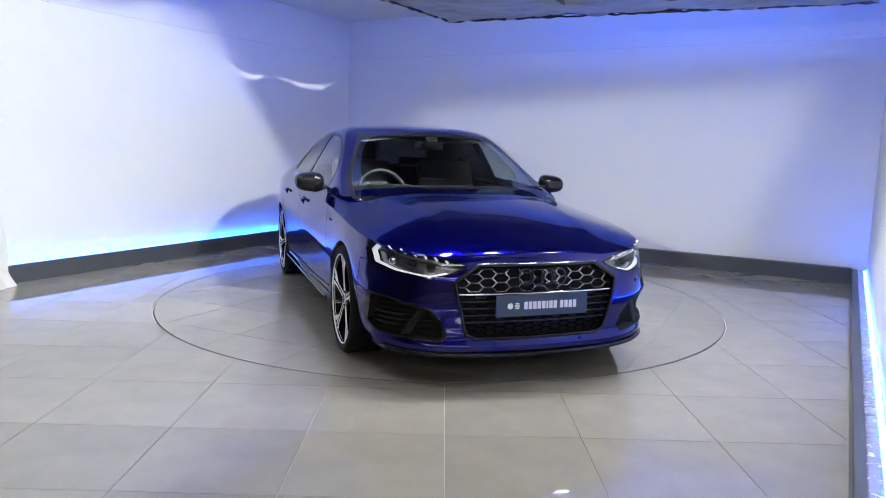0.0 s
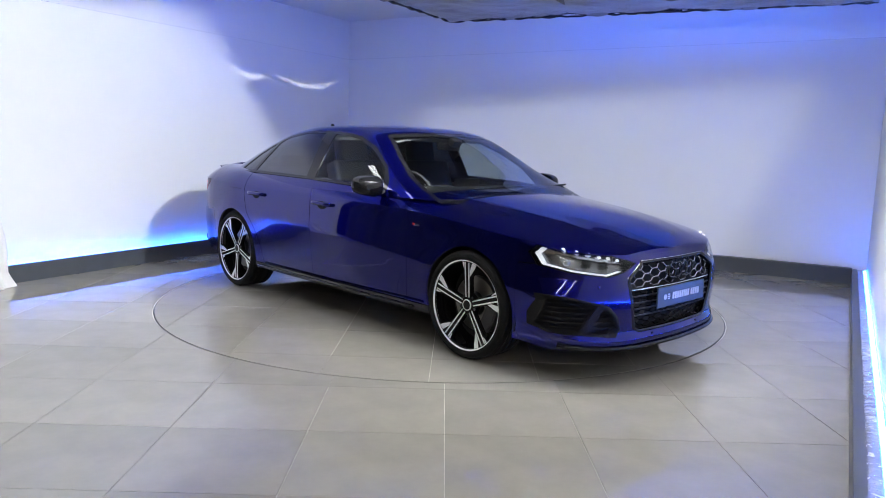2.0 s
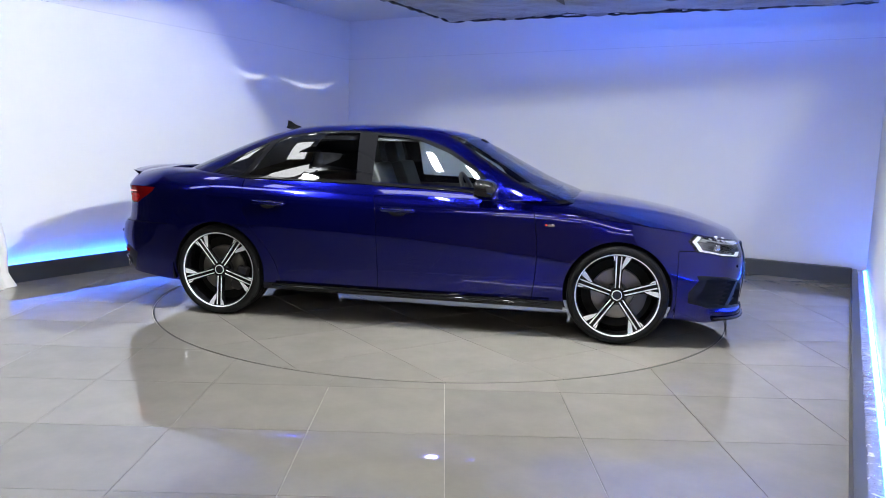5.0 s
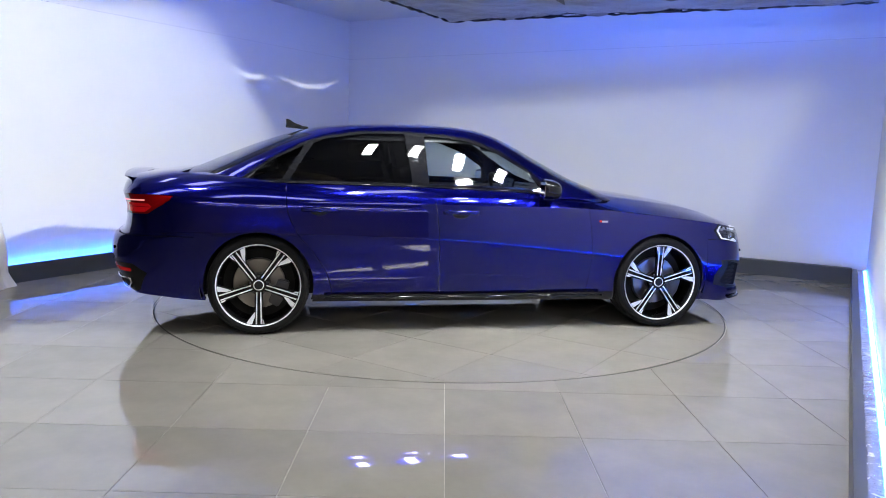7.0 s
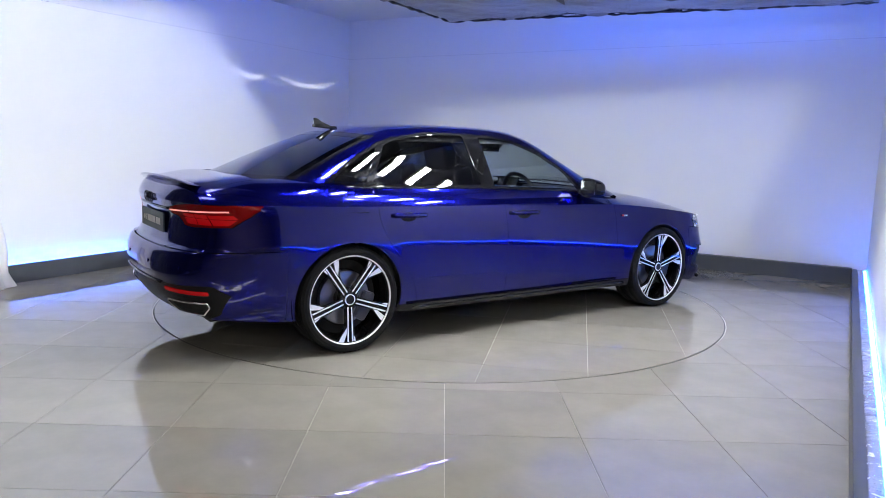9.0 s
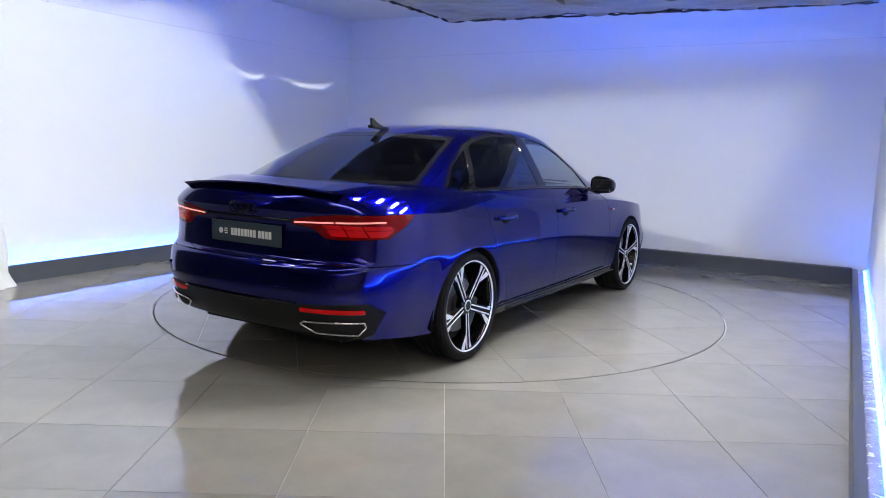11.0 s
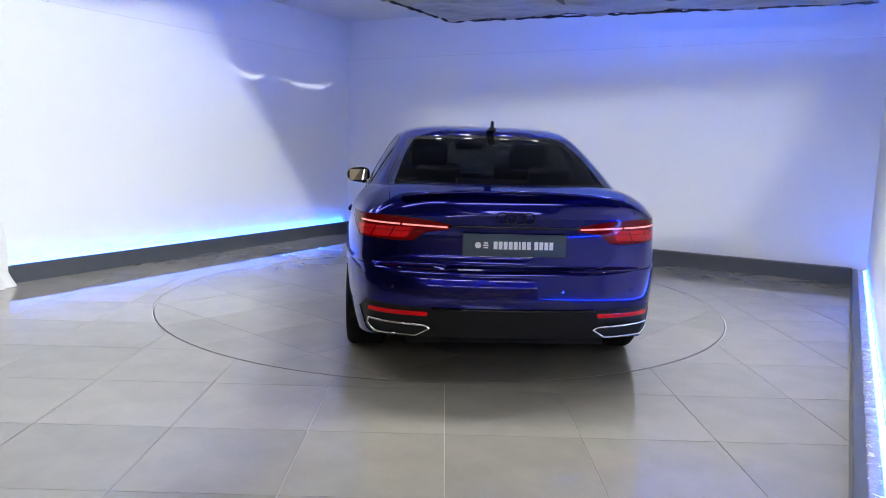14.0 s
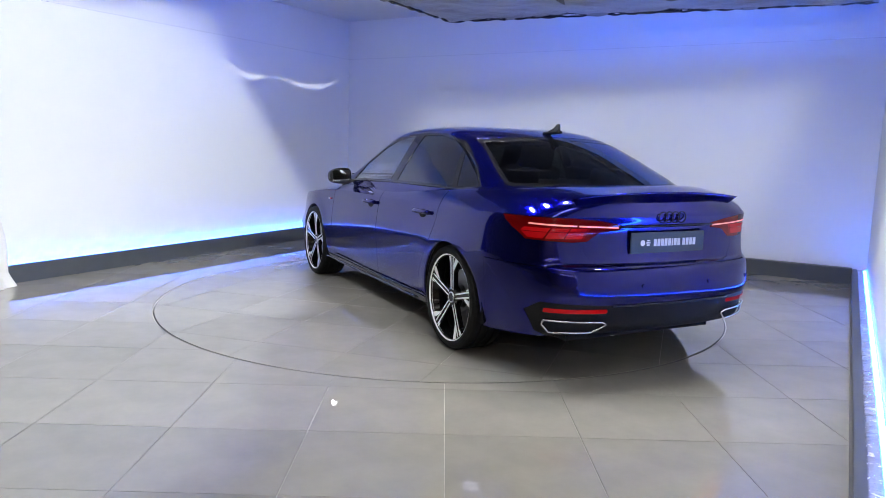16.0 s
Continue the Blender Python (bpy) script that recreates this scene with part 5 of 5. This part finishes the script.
        for s in (-1, 1):
            part("spoke_face", prism([(0.045, s * 0.0085), (0.246, s * 0.011), (0.246, s * 0.020), (0.045, s * 0.0165)][::s], 0.004, tilt(0.0865), bevel=0.001), ALLOY, w, "machined silver face")
        part("spoke_flag", prism([(0.2455, -0.082), (0.246, -0.044), (0.196, -0.023), (0.165, -0.023), (0.222, -0.068)][::-1], 0.004, tilt(0.0865), bevel=0.001), ALLOY, w, "machined silver face")
        part("spoke_flag", prism([(0.21, 0.023), (0.247, 0.024), (0.246, 0.036), (0.225, 0.032)], 0.004, tilt(0.0865), bevel=0.001), ALLOY, w, "machined silver face")
        b = a + radians(36)
        part("wheel_bolt", lathe([(0.0, -0.082), (0.008, -0.082), (0.010, -0.076), (0.010, -0.060)], 8, at=(0.056 * math.cos(b), -0.009, 0.056 * math.sin(b))), DARK_METAL, w)
    return w


front_wheel = build_wheel(90)
front_wheel.matrix_basis = pose(HUB_X, -0.783, HUB_Z)
rear_wheel = build_wheel(-90)
rear_wheel.matrix_basis = pose(-HUB_X, -0.778, HUB_Z)
copy_thing(front_wheel, pose(HUB_X, 0.783, HUB_Z, 0, 0, 180))
copy_thing(rear_wheel, pose(-HUB_X, 0.778, HUB_Z, 0, 40, 180))

# ---- cabin
def seat(x, y):
    s = new("seat")
    s.parent = car
    tagged(s, "black leather front seat with headrest")
    part("cushion", box((0.50, 0.50, 0.16), (x, y, 0.50), (0, -6, 0), bevel=0.05, seg=4), FABRIC, s, smooth=True)
    part("backrest", box((0.15, 0.48, 0.60), (x - 0.32, y, 0.83), (0, -20, 0), bevel=0.055, seg=4), FABRIC, s, smooth=True)
    part("headrest", box((0.10, 0.27, 0.19), (x - 0.46, y, 1.19), (0, -14, 0), bevel=0.04, seg=4), FABRIC, s, smooth=True)
    for d in (-0.06, 0.06):
        part("headrest_post", tube([(x - 0.42, y + d, 1.03), (x - 0.455, y + d, 1.15)], 0.006), CHROME, s)
    return s


seat(0.02, -0.37)
seat(0.02, 0.37)
bench = new("rear_seat")
bench.parent = car
tagged(bench, "black leather rear bench seat")
part("cushion", box((0.50, 1.25, 0.18), (-0.88, 0, 0.50), (0, -6, 0), bevel=0.05, seg=4), FABRIC, bench, smooth=True)
part("backrest", box((0.15, 1.25, 0.56), (-1.20, 0, 0.78), (0, -24, 0), bevel=0.055, seg=4), FABRIC, bench, smooth=True)
for y in (-0.36, 0.36):
    part("headrest", box((0.09, 0.26, 0.13), (-1.34, y, 1.07), (0, -14, 0), bevel=0.035, seg=4), FABRIC, bench, smooth=True)
part("parcel_shelf", box((0.62, 1.26, 0.03), (-1.62, 0, 0.985), bevel=0.01), TRIM_GREY, car)
dash = new("dashboard")
dash.parent = car
tagged(dash, "dark grey dashboard with screen and air vents")
part("upper", box((0.42, 1.44, 0.16), (0.70, 0, 0.845), (0, 6, 0), bevel=0.05, seg=4), TRIM_GREY, dash, smooth=True)
part("lower", box((0.26, 1.40, 0.30), (0.66, 0, 0.66), bevel=0.05, seg=3), TRIM_GREY, dash, smooth=True)
part("screen", box((0.015, 0.26, 0.14), (0.50, 0, 0.95), (0, 12, 0), bevel=0.004), GLOSS_BLACK, dash)
part("binnacle", box((0.16, 0.34, 0.09), (0.56, -0.37, 0.925), bevel=0.03, seg=3), TRIM_GREY, dash, smooth=True)
part("console", box((0.85, 0.22, 0.22), (0.15, 0, 0.52), bevel=0.03, seg=3), TRIM_GREY, dash, smooth=True)
wheel_in = new("steering_wheel")
wheel_in.parent = car
wheel_in.matrix_basis = pose(0.34, -0.37, 0.895, 0, 66, 0)
tagged(wheel_in, "black three-spoke steering wheel")
part("rim", tube([(0.182 * math.cos(a), 0.182 * math.sin(a), 0) for a in np.linspace(0, 2 * math.pi, 40, endpoint=False)], 0.015, 10, closed=True), FABRIC, wheel_in, smooth=True)
part("boss", box((0.13, 0.14, 0.05), (0, 0, 0.01), bevel=0.02, seg=3), TRIM_GREY, wheel_in, smooth=True)
for a in (90, 180 + 90, 0):
    part("spoke", box((0.16, 0.035, 0.02), (0.1 * math.cos(radians(a)), 0.1 * math.sin(radians(a)), 0), (0, 0, a), bevel=0.006), TRIM_GREY, wheel_in)
part("rear_view_mirror", box((0.03, 0.23, 0.065), (0.30, 0, 1.255), (0, 8, 0), bevel=0.014, seg=3), GLOSS_BLACK, car, "black rear-view mirror", smooth=True)
part("mirror_foot", box((0.06, 0.09, 0.06), (0.37, 0, 1.285), (0, 30, 0), bevel=0.015), BLACK_PLASTIC, car)
zone(CABIN, lambda x, y, z: z - 1.30, lambda x, y, z: 0.30 - x, lambda x, y, z: x + 1.15).moved(-0.028).both().make("headlining", mat("headliner_cloth", (0.10, 0.10, 0.105), rough=0.9, bump=0.2, bump_scale=300), car, lip=0)
for s in (1, -1):
    part("door_card", box((1.72, 0.05, 0.50), (-0.28, s * 0.775, 0.68), bevel=0.02), TRIM_GREY, car)


# ------------------------------------------------------------ movement
TURN = [(0.0, -70.6), (0.5, -65.0), (1.0, -58.63), (1.5, -52.77), (2.0, -46.3), (2.5, -40.52), (3.0, -34.2), (3.5, -28.34), (4.0, -22.1), (4.5, -16.6), (5.0, -11.2), (5.5, -5.9), (6.0, -0.6),
        (6.5, 4.77), (7.0, 10.85), (7.5, 16.32), (8.0, 22.5), (8.5, 28.24), (9.0, 34.51), (9.5, 40.3), (10.0, 46.0), (10.5, 51.7), (11.0, 57.4), (11.5, 63.11), (12.0, 69.4), (12.5, 75.21),
        (13.0, 81.5), (13.5, 87.26), (14.0, 93.51), (14.5, 99.19), (15.0, 105.41), (15.5, 110.98), (16.0, 116.91)]


def motions():
    walk(turntable, [(t, pose(0, 0, 0, 0, 0, a)) for t, a in TURN])
    walk(car, [(t, pose(0, 0, 0, 0, 0, a) @ pose(-0.013, -0.2306, 0)) for t, a in TURN])


motions()
